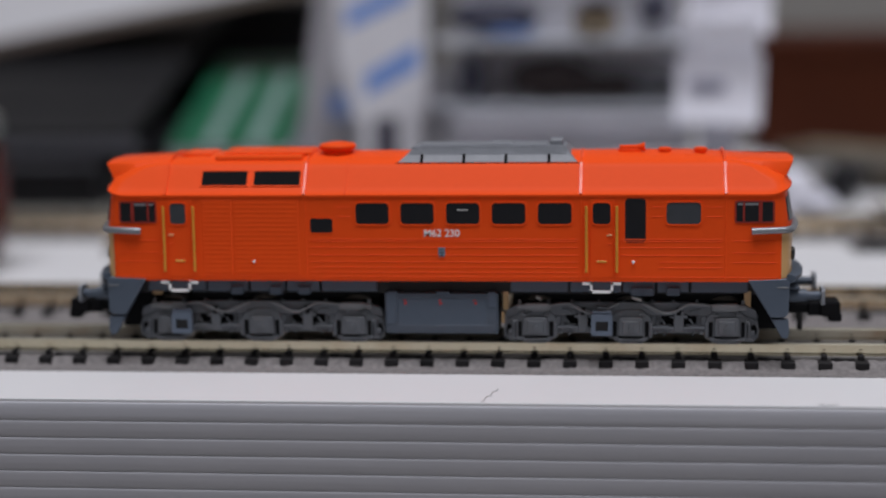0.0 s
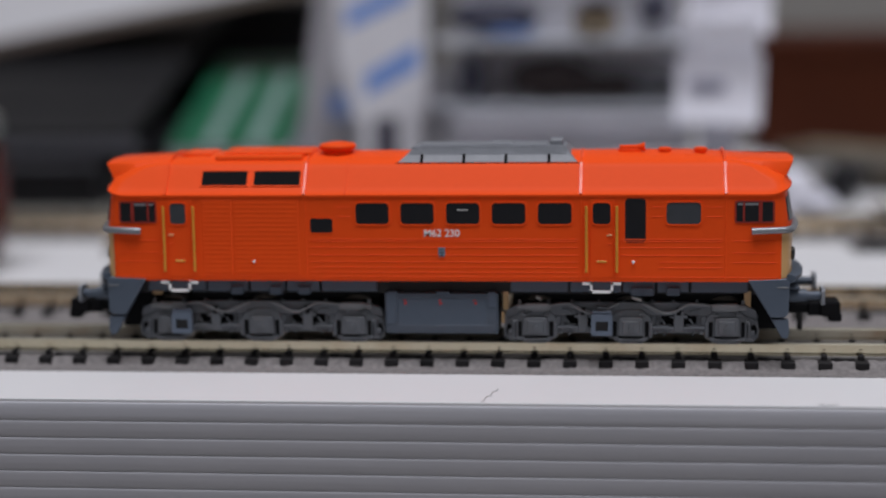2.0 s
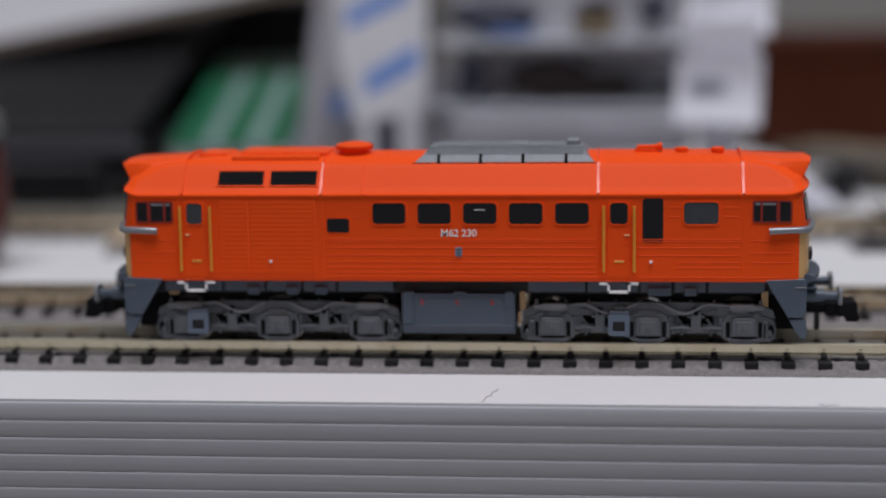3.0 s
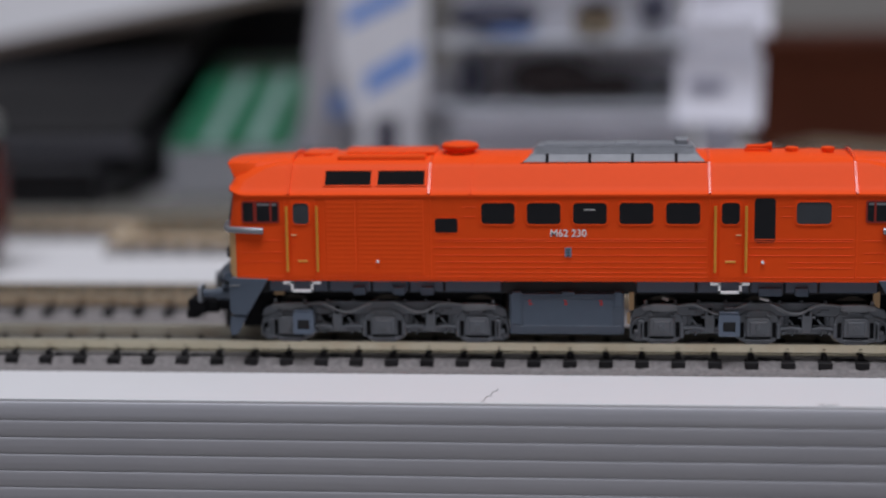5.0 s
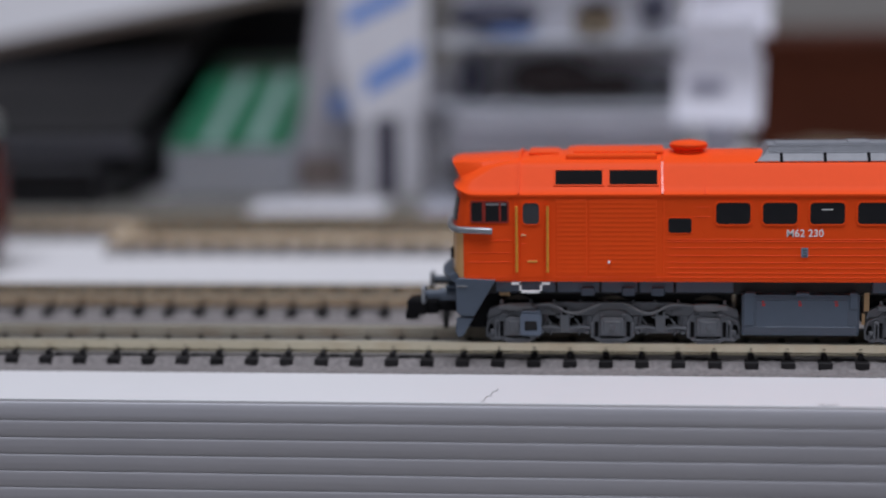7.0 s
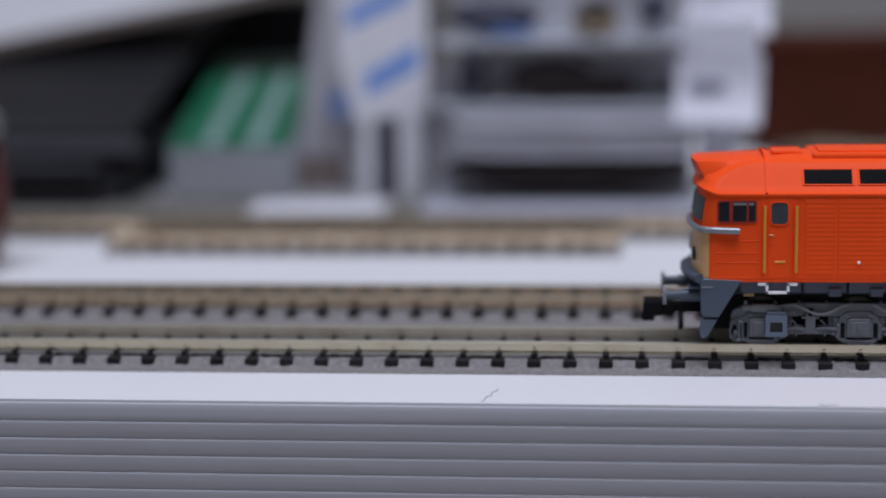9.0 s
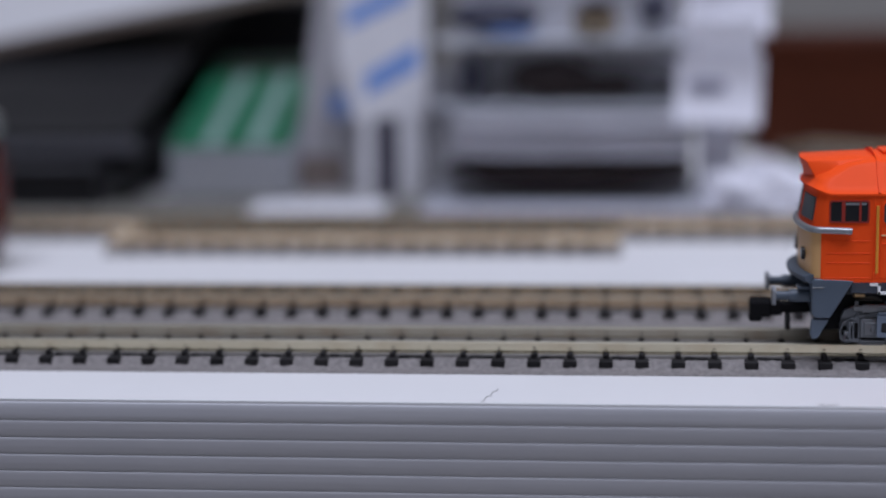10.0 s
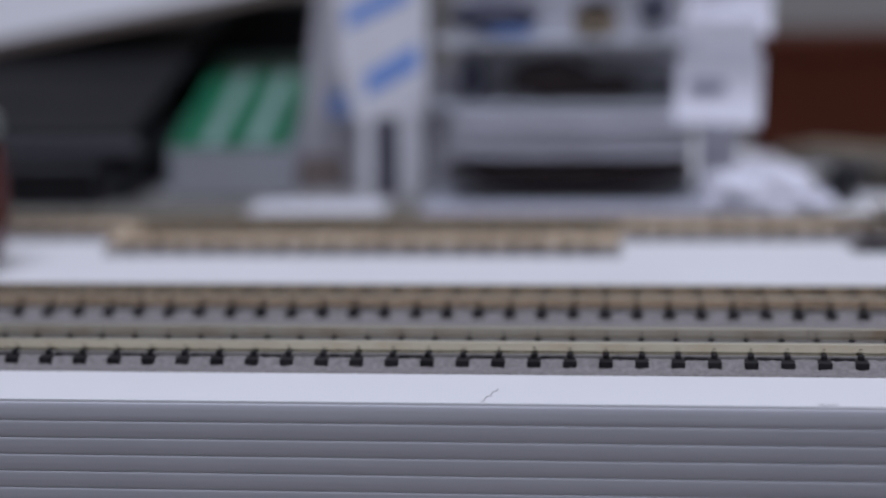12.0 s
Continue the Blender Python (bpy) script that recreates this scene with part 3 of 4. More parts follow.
            for x in (e * 40.8, e * 43.0):
                w = 0.14 if abs(x) < 42 else 0.24
                part("mullion", box(x - w, x + w, *sorted((s * 9.1, s * 9.3)), 17.6, 20.35), MAROON, f)
            part("sun_blind", box(*sorted((e * 40.0, e * 42.7)), *sorted((s * 9.18, s * 9.235)), 19.85, 20.2), SILVER, f)


def number(loco, s):
    cu = bpy.data.curves.new("running_number", "FONT")
    cu.body = "M62 230"
    cu.size, cu.align_x, cu.extrude, cu.offset = 1.4, "CENTER", 0.03, 0.016
    ob = new("running_number", cu)
    me = bpy.data.meshes.new_from_object(ob)
    bpy.data.objects.remove(ob)
    rot = Matrix.Rotation(radians(90), 4, "X") if s < 0 else Matrix.Rotation(radians(180), 4, "Z") @ Matrix.Rotation(radians(90), 4, "X")
    me.transform(Matrix.Scale(MM, 4) @ Matrix.Translation((0.05, s * (HW + 0.03), 15.6)) @ rot)
    me.materials.clear()
    me.materials.append(WHITEP)
    ob = new("running_number", me)
    ob.parent = loco
    tagged(ob, "white running number M62 230 on the side")


def front_curve(hl, hw, bulge, out, n=24, lim=1.0, corner=0.9):
    pts = []
    for k in range(n + 1):
        y = hw * lim * math.sin(math.pi / 2 * (2 * k / n - 1))
        u = abs(y) / hw
        pts.append((hl + bulge * (1 - u ** 2.2) - corner * max(0, (u - 0.86) / 0.14) ** 2.2 + out, y))
    return pts


def cab_front(loco, e):
    # cream panel under the windscreens
    bm = bmesh.new()
    c = front_curve(HL, HW, 1.35, 0.06, n=20)[1:-1]
    for (xa, ya), (xb, yb) in zip(c, c[1:]):
        vs = [bm.verts.new((e * x, e * y, z)) for x, y, z in ((xa, ya, 9.9), (xb, yb, 9.9), (xb, yb, 16.0), (xa, ya, 16.0), (xa - 0.3, ya, 9.9), (xb - 0.3, yb, 9.9), (xb - 0.3, yb, 16.0), (xa - 0.3, ya, 16.0))]
        for f in ((0, 1, 2, 3), (4, 7, 6, 5), (0, 4, 5, 1), (3, 2, 6, 7)):
            bm.faces.new([vs[i] for i in f])
    bmesh.ops.remove_doubles(bm, verts=bm.verts, dist=0.001)
    part("front_panel", bm, CREAM, loco, "cream front panel below the windscreen", smooth=30)
    # silver belt round the nose, ending on the cab sides
    pts = [(e * 41.9, -e * (HW + 0.2), 16.35), (e * 42.6, -e * (HW + 0.3), 16.4)] + [(e * x, e * y, 16.5) for x, y in front_curve(HL, HW, 1.35, 0.35, n=18, lim=0.995, corner=0.6)] + [(e * 42.6, e * (HW + 0.3), 16.4), (e * 41.9, e * (HW + 0.2), 16.35)]
    bm = tube(bmesh.new(), pts, 0.46, 10)
    part("silver_belt", bm, SILVER, loco, "silver-painted moulding wrapped round the nose", smooth=60)
    # windscreens
    for y0, y1 in ((-7.6, -1.7), (1.7, 7.6)):
        bm = bmesh.new()
        n = 8
        lo, hi = [], []
        for k in range(n + 1):
            y = y0 + (y1 - y0) * k / n
            u = abs(y) / HW
            x = HL + 1.3 * (1 - u ** 2.2)
            lo.append((e * (x + 0.1), e * y, 17.6)), hi.append((e * (x - 0.42), e * y, 20.7))
        rows = [[bm.verts.new(p) for p in r] for r in (lo, hi, [(x - e * 0.5, y, z) for x, y, z in hi], [(x - e * 0.5, y, z) for x, y, z in lo])]
        for a, b in ((0, 1), (1, 2), (2, 3), (3, 0)):
            for i in range(n):
                bm.faces.new((rows[a][i], rows[a][i + 1], rows[b][i + 1], rows[b][i]))
        for i in (0, n):
            bm.faces.new([rows[k][i] for k in range(4)])
        part("windscreen", bm, FROST, loco, "dark cab windscreen", smooth=40)
    # lamps on the nose
    for y in (-4.4, 4.4):
        x = HL + 1.35 * (1 - (abs(y) / HW) ** 2.2)
        lamp = part("headlight", cyl(bmesh.new(), (e * (x - 0.2), y, 12.6), (e * (x + 0.4), y, 12.6), 1.0, 0.85, 18), BLACK, loco, "round black-rimmed headlight", smooth=40)
        part("lens", cyl(bmesh.new(), (e * (x + 0.36), y, 12.6), (e * (x + 0.47), y, 12.6), 0.62, 0.5, 16), SILVER, lamp)
    # grey running board round the nose, with an apron below
    bm = bmesh.new()
    loft(bm, [[(e * x, e * y, z) for x, y in front_curve(HL, HW, 1.9, o, n=14, lim=0.92, corner=0.5)] + [(e * 43, e * 8.2, z), (e * 43, -e * 8.2, z)] for z, o in ((9.0, 0.3), (9.5, 1.0), (10.05, 1.05), (10.3, 0.5))])
    part("running_board", bm, GREY, loco, "blue-grey running board round the nose", smooth=40)
    bm = bmesh.new()
    loft(bm, [[(e * 46.3, -7.8, 3.4), (e * 46.3, 7.8, 3.4), (e * 45.4, 7.8, 3.4), (e * 45.4, -7.8, 3.4)], [(e * 47.2, -8.2, 9.2), (e * 47.2, 8.2, 9.2), (e * 45.4, 8.2, 9.2), (e * 45.4, -8.2, 9.2)]])
    part("buffer_beam", bm, GREY, loco, "blue-grey buffer beam and apron")
    # side fairings with a lower plough tip
    for s in (-1, 1):
        up = [(e * 41.4, 9.65), (e * 46.6, 9.85), (e * 47.0, 9.3), (e * 46.9, 5.0), (e * 46.4, 4.55), (e * 44.5, 4.5)]
        dn = [(e * 44.6, 4.25), (e * 46.9, 4.3), (e * 47.1, 2.4), (e * 46.8, 1.5), (e * 46.0, 1.75)]
        bm = prism(bmesh.new(), up, s * 9.25, s * 8.5)
        bmesh.ops.bevel(bm, geom=bm.edges[:], offset=0.1, segments=1, affect="EDGES")
        f = part("fairing", bm, GREY, loco, "blue-grey tapered side fairing below the cab")
        bm = prism(bmesh.new(), dn, s * 9.1, s * 8.3)
        bmesh.ops.bevel(bm, geom=bm.edges[:], offset=0.08, segments=1, affect="EDGES")
        part("plough_tip", bm, GREY, f)
        rbx = box(*sorted((e * 45.4, e * 46.9)), *sorted((s * 9.2, s * 9.34)), 8.55, 8.75, bevel=0.04)
        part("fairing_step", rbx, PIPE, f)
        # buffers
        y = s * 5.6
        bm = cyl(bmesh.new(), (e * 46.5, y, 6.9), (e * 49.6, y, 6.9), 0.95, 0.85, 18)
        cyl(bm, (e * 49.5, y, 6.9), (e * 51.6, y, 6.9), 0.62, 0.62, 14)
        bf = part("buffer", bm, GREY, loco, smooth=40)
        part("buffer_head", prism_x(rounded(-1.45, 1.45, -1.15, 1.15, 0.5), e * 51.5, e * 51.95, y, 6.9), ROOFGREY, bf)
        part("lamp_bracket", box(*sorted((e * 46.8, e * 48.6)), y - 1.2, y + 1.2, 7.9, 8.4, bevel=0.15), GREY, loco)
    # coupler: black hook box with a drop pin
    bm = box(*sorted((e * 45.5, e * 50.5)), -1.3, 1.3, 3.6, 4.9, bevel=0.15)
    rbox(bm, *sorted((e * 50.2, e * 52.2)), -1.9, 1.9, 3.3, 5.2, bevel=0.2)
    rbox(bm, *sorted((e * 51.8, e * 54.6)), -2.6, 1.4, 3.3, 5.4, bevel=0.25)
    rbox(bm, *sorted((e * 53.0, e * 54.8)), -2.6, -0.6, 2.6, 3.8, bevel=0.2)
    part("end_block", box(*sorted((e * 40.8, e * 45.6)), -6.4, 6.4, 2.4, 9.0), GRILLE, loco)
    if e > 0:
        part("contact_strip", box(41.1, 42.0, -7.2, -6.8, 5.4, 7.7), BRASS, loco)
    else:
        part("contact_strip", box(-41.2, -39.6, -7.2, -6.8, 6.9, 7.6, bevel=0.2), BRASS, loco)
    cp = part("coupler", bm, GRILLE, loco, "black plastic claw coupler")
    part("coupler_pin", cyl(bmesh.new(), (e * 49.3, 0, 1.0), (e * 49.3, 0, 3.7), 0.4, seg=10), BLACK, cp)
    bm = tube(bmesh.new(), [(e * 47, 2.6, 6.2), (e * 48.6, 2.8, 5.2), (e * 48.8, 2.9, 3.8), (e * 48.2, 3.0, 2.8)], 0.28, 8)
    part("brake_hose", bm, BLACK, loco)


def prism_x(pts, x0, x1, cy, cz):
    bm = bmesh.new()
    a = [bm.verts.new((x0, cy + p, cz + q)) for p, q in pts]
    b = [bm.verts.new((x1, cy + p, cz + q)) for p, q in pts]
    bm.faces.new(a), bm.faces.new(b[::-1])
    for i in range(len(pts)):
        j = (i + 1) % len(pts)
        bm.faces.new((a[i], b[i], b[j], a[j]))
    return bm


AXLES = (-38.7, -25.6, -12.4, 12.9, 25.8, 38.6)


def underframe(loco):
    fr = part("frame", box(-45, 45, -6.6, 6.6, 7.2, 9.5, bevel=0.1), BLACK, loco, "dark chassis frame under the body")
    for s in (-1, 1):
        for x0, x1 in ((-41.6, -33.4), (-33.1, -27.4), (-27.1, -22.2), (-21.9, -17.3), (-17.0, -9.2), (9.3, 17.2), (17.5, 24.4), (24.7, 29.0), (29.3, 33.6), (33.9, 41.6)):
            part("sill_box", box(x0, x1, *sorted((s * 6.5, s * 7.6)), 7.6, 9.38, bevel=0.12), GREY, fr)
        for x in (-28.9, -23.4, -19.4, 26.6, 28.0, 31.5):
            part("sill_bracket", box(x - 0.9, x + 0.9, *sorted((s * 7.5, s * 8.1)), 7.2, 8.4, bevel=0.15), GREY, fr)
        # white foot brackets below the doors
        for x in (-36.7, 21.8):
            pts = [(x - 2.45, 9.1), (x - 1.4, 9.1), (x - 1.4, 7.95), (x + 1.4, 7.95), (x + 1.4, 9.1), (x + 2.45, 9.1)]
            bm = bmesh.new()
            for (xa, za), (xb, zb) in zip(pts, pts[1:]):
                rbox(bm, min(xa, xb) - 0.17, max(xa, xb) + 0.17, *sorted((s * 8.85, s * 9.3)), min(za, zb) - 0.17, max(za, zb) + 0.17)
            part("door_step", bm, WHITEP, loco, "white step bracket under a cab door")
    # tank between the bogies: bevelled lower edge, end straps, capped fillers
    bm = bmesh.new()
    prof = [(-8.3, 2.95), (-7.7, 1.75), (7.7, 1.75), (8.3, 2.95), (8.3, 7.45), (-8.3, 7.45)]
    loft(bm, [[(x, y * k, z) for y, z in prof] for x, k in ((-8.1, 0.97), (-7.8, 1.0), (7.3, 1.0), (7.6, 0.97))])
    bmesh.ops.bevel(bm, geom=[q for q in bm.edges if q.calc_face_angle(0) > 0.3], offset=0.12, segments=2, affect="EDGES")
    tank = part("fuel_tank", bm, GREY, loco, "blue-grey fuel tank box with red marks", smooth=30)
    for s in (-1, 1):
        part("tank_panel", box(-6.2, 6.0, *sorted((s * 8.2, s * 8.36)), 3.05, 6.75, bevel=0.05), GREY, tank)
        part("tank_ledge", box(-7.7, 7.2, *sorted((s * 8.2, s * 8.4)), 2.98, 3.1, bevel=0.03), GREY, tank)
        part("tank_ledge", box(-6.4, 6.2, *sorted((s * 8.2, s * 8.4)), 6.85, 7.0, bevel=0.03), GREY, tank)
        for x0, x1, z0 in ((-7.9, -6.5, 3.2), (6.25, 7.35, 5.6)):
            part("tank_strap", box(x0, x1, *sorted((s * 8.2, s * 8.45)), z0, 7.6, bevel=0.1), GREY, tank)
        for x0, x1 in ((-7.7, -6.3), (-0.9, 0.9), (6.2, 7.3)):
            part("filler_cap", box(x0, x1, *sorted((s * 7.7, s * 8.5)), 7.4, 7.85, bevel=0.12), GREY, tank)
        for x in (-5.2, -0.35, 4.5):
            bm = box(x - 0.2, x + 0.2, *sorted((s * 8.33, s * 8.4)), 5.95, 6.3)
            rbox(bm, x - 0.28, x + 0.1, *sorted((s * 8.33, s * 8.4)), 6.45, 6.65)
            part("red_mark", bm, REDP, tank)
    part("contact_strip", box(8.25, 8.95, -7.4, -7.0, 5.1, 7.6), BRASS, loco)
    part("contact_strip", box(8.0, 8.4, -7.4, -7.0, 3.2, 4.8), BRASS, loco)
    for e, xc in ((-1, -25.6), (1, 25.75)):
        bogie(loco, xc, e)


def bogie(loco, xc, e):
    bm = box(xc - 16.5, xc + 16.5, -3.4, 3.4, 2.0, 7.0, bevel=0.3)
    bg = part("bogie", bm, BLACK, loco, "three-axle bogie with moulded grey side frames")
    for s in (-1, 1):

        def slab(a, b, c, d, ya=6.5, yb=7.5, bev=0.1, bm=None):
            return rbox(bm or bmesh.new(), xc + min(a, b), xc + max(a, b), *sorted((s * ya, s * yb)), c, d, bevel=bev)

        def plate(pts, ya, yb, bev=0.0):
            bm = prism(bmesh.new(), [(xc + p, q) for p, q in pts], s * ya, s * yb)
            if bev:
                bmesh.ops.bevel(bm, geom=bm.edges[:], offset=bev, segments=1, affect="EDGES")
            return bm

        def pipe(pts, r, seg=8, bm=None):
            return tube(bm or bmesh.new(), [(xc + p, s * y, z) for p, y, z in pts], r, seg)
        # added black plate, so that the frame's openings look shaded
        part("inner_plate", slab(-16.2, 16.2, 2.3, 6.3, 6.15, 6.45, 0.0), GRILLE, bg)
        # frame: top beam with sunken crown, lower beam between the boxes, drooping ends
        top = [(-17.3, 4.0), (-16.9, 5.2), (-15.6, 5.75), (-9.5, 5.85), (-7.8, 6.15), (7.8, 6.15), (9.5, 5.85), (15.6, 5.75), (16.9, 5.2), (17.3, 4.0), (16.6, 4.35), (7.9, 4.35), (7.2, 4.75), (5.8, 4.75), (5.1, 4.35), (-5.1, 4.35), (-5.8, 4.75), (-7.2, 4.75), (-7.9, 4.35), (-16.6, 4.35)]
        sf = part("side_frame", plate(top, 6.5, 7.35, 0.08), BOGIE, bg, "moulded dark grey bogie side frame")
        part("frame_lip", pipe([(-15.6, 7.35, 5.7), (-9.6, 7.38, 5.8), (-7.8, 7.4, 6.1), (7.8, 7.4, 6.1), (9.6, 7.38, 5.8), (15.6, 7.35, 5.7)], 0.13, 6), BOGIE, sf)
        for ax in (-6.52, 6.52):
            part("lower_beam", plate([(ax - 3.6, 2.05), (ax - 2.4, 1.85), (ax + 2.4, 1.85), (ax + 3.6, 2.05), (ax + 3.6, 2.45), (ax - 3.6, 2.45)], 6.5, 7.3, 0.06), BOGIE, sf)
            for d in (-1, 1):
                part("post", slab(ax + d * 3.05, ax + d * 3.75, 2.2, 4.3, 6.5, 7.3), BOGIE, sf)
        for d in (-1, 1):
            # rounded horn at the frame's end, its hole drawn as a black patch
            part("end_horn", plate([(d * 15.0, 4.4), (d * 16.9, 4.4), (d * 17.35, 3.2), (d * 17.25, 1.3), (d * 16.6, 0.6), (d * 15.2, 0.75), (d * 15.0, 1.6)], 6.5, 7.1, 0.08), BOGIE, sf)
        for ax in (-13.05, 0.0, 13.05):
            # axle box: outer casing, horn guides, square lid, keeper below
            house = [(1.5, 0.5), (2.3, 0.85), (2.85, 1.6), (3.0, 2.6), (2.95, 3.5), (2.6, 4.35), (1.9, 4.95), (1.0, 5.2)]
            house = [(ax + p, q) for p, q in house] + [(ax - p, q) for p, q in house[::-1]]
            ab = part("axle_box", plate(house, 6.5, 7.5, 0.12), BOGIE, bg)
            for d in (-1, 1):
                # solid black block painted in for the shade between lid and guide
                part("horn_slot", slab(ax + d * 1.9, ax + d * 2.45, 1.4, 3.5, 7.3, 7.56, 0.0), GRILLE, ab)
                bm = slab(ax + d * 2.5, ax + d * 3.0, 1.25, 3.4, 7.2, 7.8, 0.14)
                slab(ax + d * 3.1, ax + d * 3.75, 1.75, 2.35, 7.0, 7.6, 0.1, bm)
                part("horn_guide", bm, BOGIE, ab)
                part("lug", slab(ax + d * 1.15, ax + d * 1.85, 4.3, 4.62, 7.4, 7.85, 0.08), BOGIE, ab)
            bm = plate(rounded(ax - 1.62, ax + 1.62, 1.55, 4.1, 0.35), 7.4, 7.95, 0.08)
            slab(ax - 1.15, ax + 1.15, 1.85, 3.7, 7.9, 8.1, 0.1, bm)
            cyl(bm, (xc + ax, s * 8.05, 2.85), (xc + ax, s * 8.26, 2.85), 0.42, 0.34, 12)
            part("axle_lid", bm, BOGIE, ab)
            # black strip in place of the shade under the lid
            part("lid_gap", slab(ax - 1.7, ax + 1.7, 1.25, 1.5, 7.3, 7.58, 0.0), GRILLE, ab)
            part("keeper", slab(ax - 1.7, ax + 1.7, 0.86, 1.2, 7.3, 7.85, 0.1), BOGIE, ab)
            part("keeper_strap", plate([(ax - 2.0, 0.82), (ax + 2.0, 0.82), (ax + 1.4, 0.45), (ax - 1.4, 0.45)], 7.0, 7.6, 0.05), BOGIE, ab)
        # hangers with their slots, radius arms and coil springs between the axles
        for ax in (-6.52, 6.52):
            bm = slab(ax - 0.68, ax + 0.68, 2.05, 5.0, 7.2, 7.85, 0.12)
            slab(ax - 1.15, ax + 1.15, 2.0, 2.45, 7.2, 7.7, 0.1, bm)
            hg = part("hanger", bm, BOGIE, bg)
            part("hanger_cap", slab(ax - 1.2, ax + 1.2, 4.05, 4.4, 7.2, 7.75), BOGIE, hg)
            # black block stands for the shade inside the hanger's slot
            part("slot", slab(ax - 0.32, ax + 0.32, 4.5, 5.45, 7.3, 7.92, 0.0), GRILLE, hg)
            for d in (-1, 1):
                part("radius_arm", pipe([(ax + d * 0.7, 7.5, 2.55), (ax + d * 2.0, 7.55, 2.75), (ax + d * 3.5, 7.5, 2.6)], 0.26), BOGIE, bg)
                part("arm_web", slab(ax + d * 0.9, ax + d * 3.0, 2.9, 3.1, 6.9, 7.25, 0.04), BOGIE, bg)
                bm = bmesh.new()
                for k in range(4):
                    cyl(bm, (xc + ax + d * 2.75, s * 7.1, 3.1 + 0.33 * k), (xc + ax + d * 2.75, s * 7.1, 3.3 + 0.33 * k), 0.42, 0.38, 10)
                part("coil_spring", bm, BOGIE, bg)
                bm = bmesh.new()
                cyl(bm, (xc + ax + d * 1.6, s * 7.3, 4.75), (xc + ax + d * 1.6, s * 7.55, 4.75), 0.28, 0.22, 10)
                part("bolt", bm, BOGIE, bg)
        for d in (-1, 1):
            # end rod, black patches painted as shaded holes beside it, sand pipe, brake cylinder
            bm = slab(d * 15.45, d * 16.25, 1.0, 3.75, 7.0, 7.8, 0.15)
            slab(d * 15.2, d * 16.5, 0.85, 1.3, 7.0, 7.65, 0.12, bm)
            part("brake_rod", bm, BOGIE, bg)
            for a in (14.85, 16.75):
                part("recess", plate(rounded(d * a - 0.36, d * a + 0.36, 1.7, 3.05, 0.25), 7.0, 7.16), GRILLE, bg)
            part("sand_pipe", pipe([(d * 17.2, 7.3, 1.2), (d * 17.3, 7.35, 2.4), (d * 16.9, 7.4, 3.6), (d * 15.9, 7.45, 4.1), (d * 15.3, 7.5, 4.0)], 0.17, 6), BOGIE, bg)
            bm = cyl(bmesh.new(), (xc + d * 11.3, s * 7.6, 5.55), (xc + d * 14.4, s * 7.6, 5.55), 0.58, seg=14)
            cyl(bm, (xc + d * 14.3, s * 7.6, 5.55), (xc + d * 15.6, s * 7.6, 5.55), 0.4, seg=12)
            cyl(bm, (xc + d * 11.0, s * 7.6, 5.55), (xc + d * 11.4, s * 7.6, 5.55), 0.46, seg=12)
            cyl(bm, (xc + d * 15.2, s * 7.4, 5.6), (xc + d * 15.2, s * 7.4, 6.5), 0.3, 0.24, seg=10)
            part("brake_cylinder", bm, PIPE, bg, smooth=40)
            part("cylinder_bracket", slab(d * 11.9, d * 12.6, 4.7, 5.3, 7.2, 7.7, 0.08), BOGIE, bg)
        # hoses looping along the top edge
        for a, b, dip in ((-8.8, -1.6, 1.35), (1.6, 8.2, 1.35)):
            pts = [(-10.9, 7.6, 5.75), (-9.8, 7.65, 5.95)] if a < 0 else []
            for k in range(15):
                u = k / 14
                pts.append((a + (b - a) * u, 7.85, 6.05 - dip * math.sin(math.pi * u) ** 1.6))
            if a > 0:
                pts += [(9.8, 7.7, 5.98), (11.2, 7.65, 5.75)]
            part("hose", pipe(pts, 0.2), PIPE, bg, smooth=60)
        for a, b, c, q in ((-9.4, -8.2, 4.9, 5.3), (8.4, 9.5, 4.85, 5.25), (-3.0, -1.6, 5.35, 5.75), (1.8, 3.1, 5.3, 5.7), (-14.2, -13.4, 4.65, 5.0), (13.5, 14.3, 4.65, 5.0)):
            part("cover_plate", slab(a, b, c, q, 7.2, 7.5, 0.06), BOGIE, bg)
        for a in (-4.6, 4.6, -8.45, 8.45):
            part("brake_lever", pipe([(a - 0.5, 7.4, 3.9), (a, 7.55, 3.3), (a + 0.2, 7.5, 2.2), (a, 7.4, 1.6)], 0.14, 6), BOGIE, bg)
        for a in (-11.2, -8.0, -4.4, -1.0, 2.9, 5.8, 9.0):
            part("bolt", cyl(bmesh.new(), (xc + a, s * 6.95, 5.8), (xc + a, s * 6.95, 6.45), 0.3, 0.24, seg=10), BOGIE, bg)
        # square footstep on the bogie, open in the middle
        fx = xc + (-11.15 if e < 0 else -3.95)
        out, inn = rounded(fx - 1.45, fx + 1.45, 1.75, 4.75, 0.25), rounded(fx - 0.85, fx + 0.85, 2.35, 3.75, 0.15)
        bm = ring(bmesh.new(), out, inn, s * 8.75, s * 8.3)
        st = part("footstep", bm, STEPBLUE, bg, "blue-grey open footstep")
        # black block closes the opening and stands for the shade inside
        part("step_tread", box(fx - 0.95, fx + 0.95, *sorted((s * 7.9, s * 8.36)), 2.3, 3.9), BLACK, st)
        part("step_arm", box(fx - 1.3, fx + 1.3, *sorted((s * 7.4, s * 8.5)), 4.7, 5.15, bevel=0.12), STEPBLUE, st)
        part("step_arm", box(fx - 0.7, fx + 0.7, *sorted((s * 7.3, s * 8.1)), 5.1, 5.7, bevel=0.1), BOGIE, st)
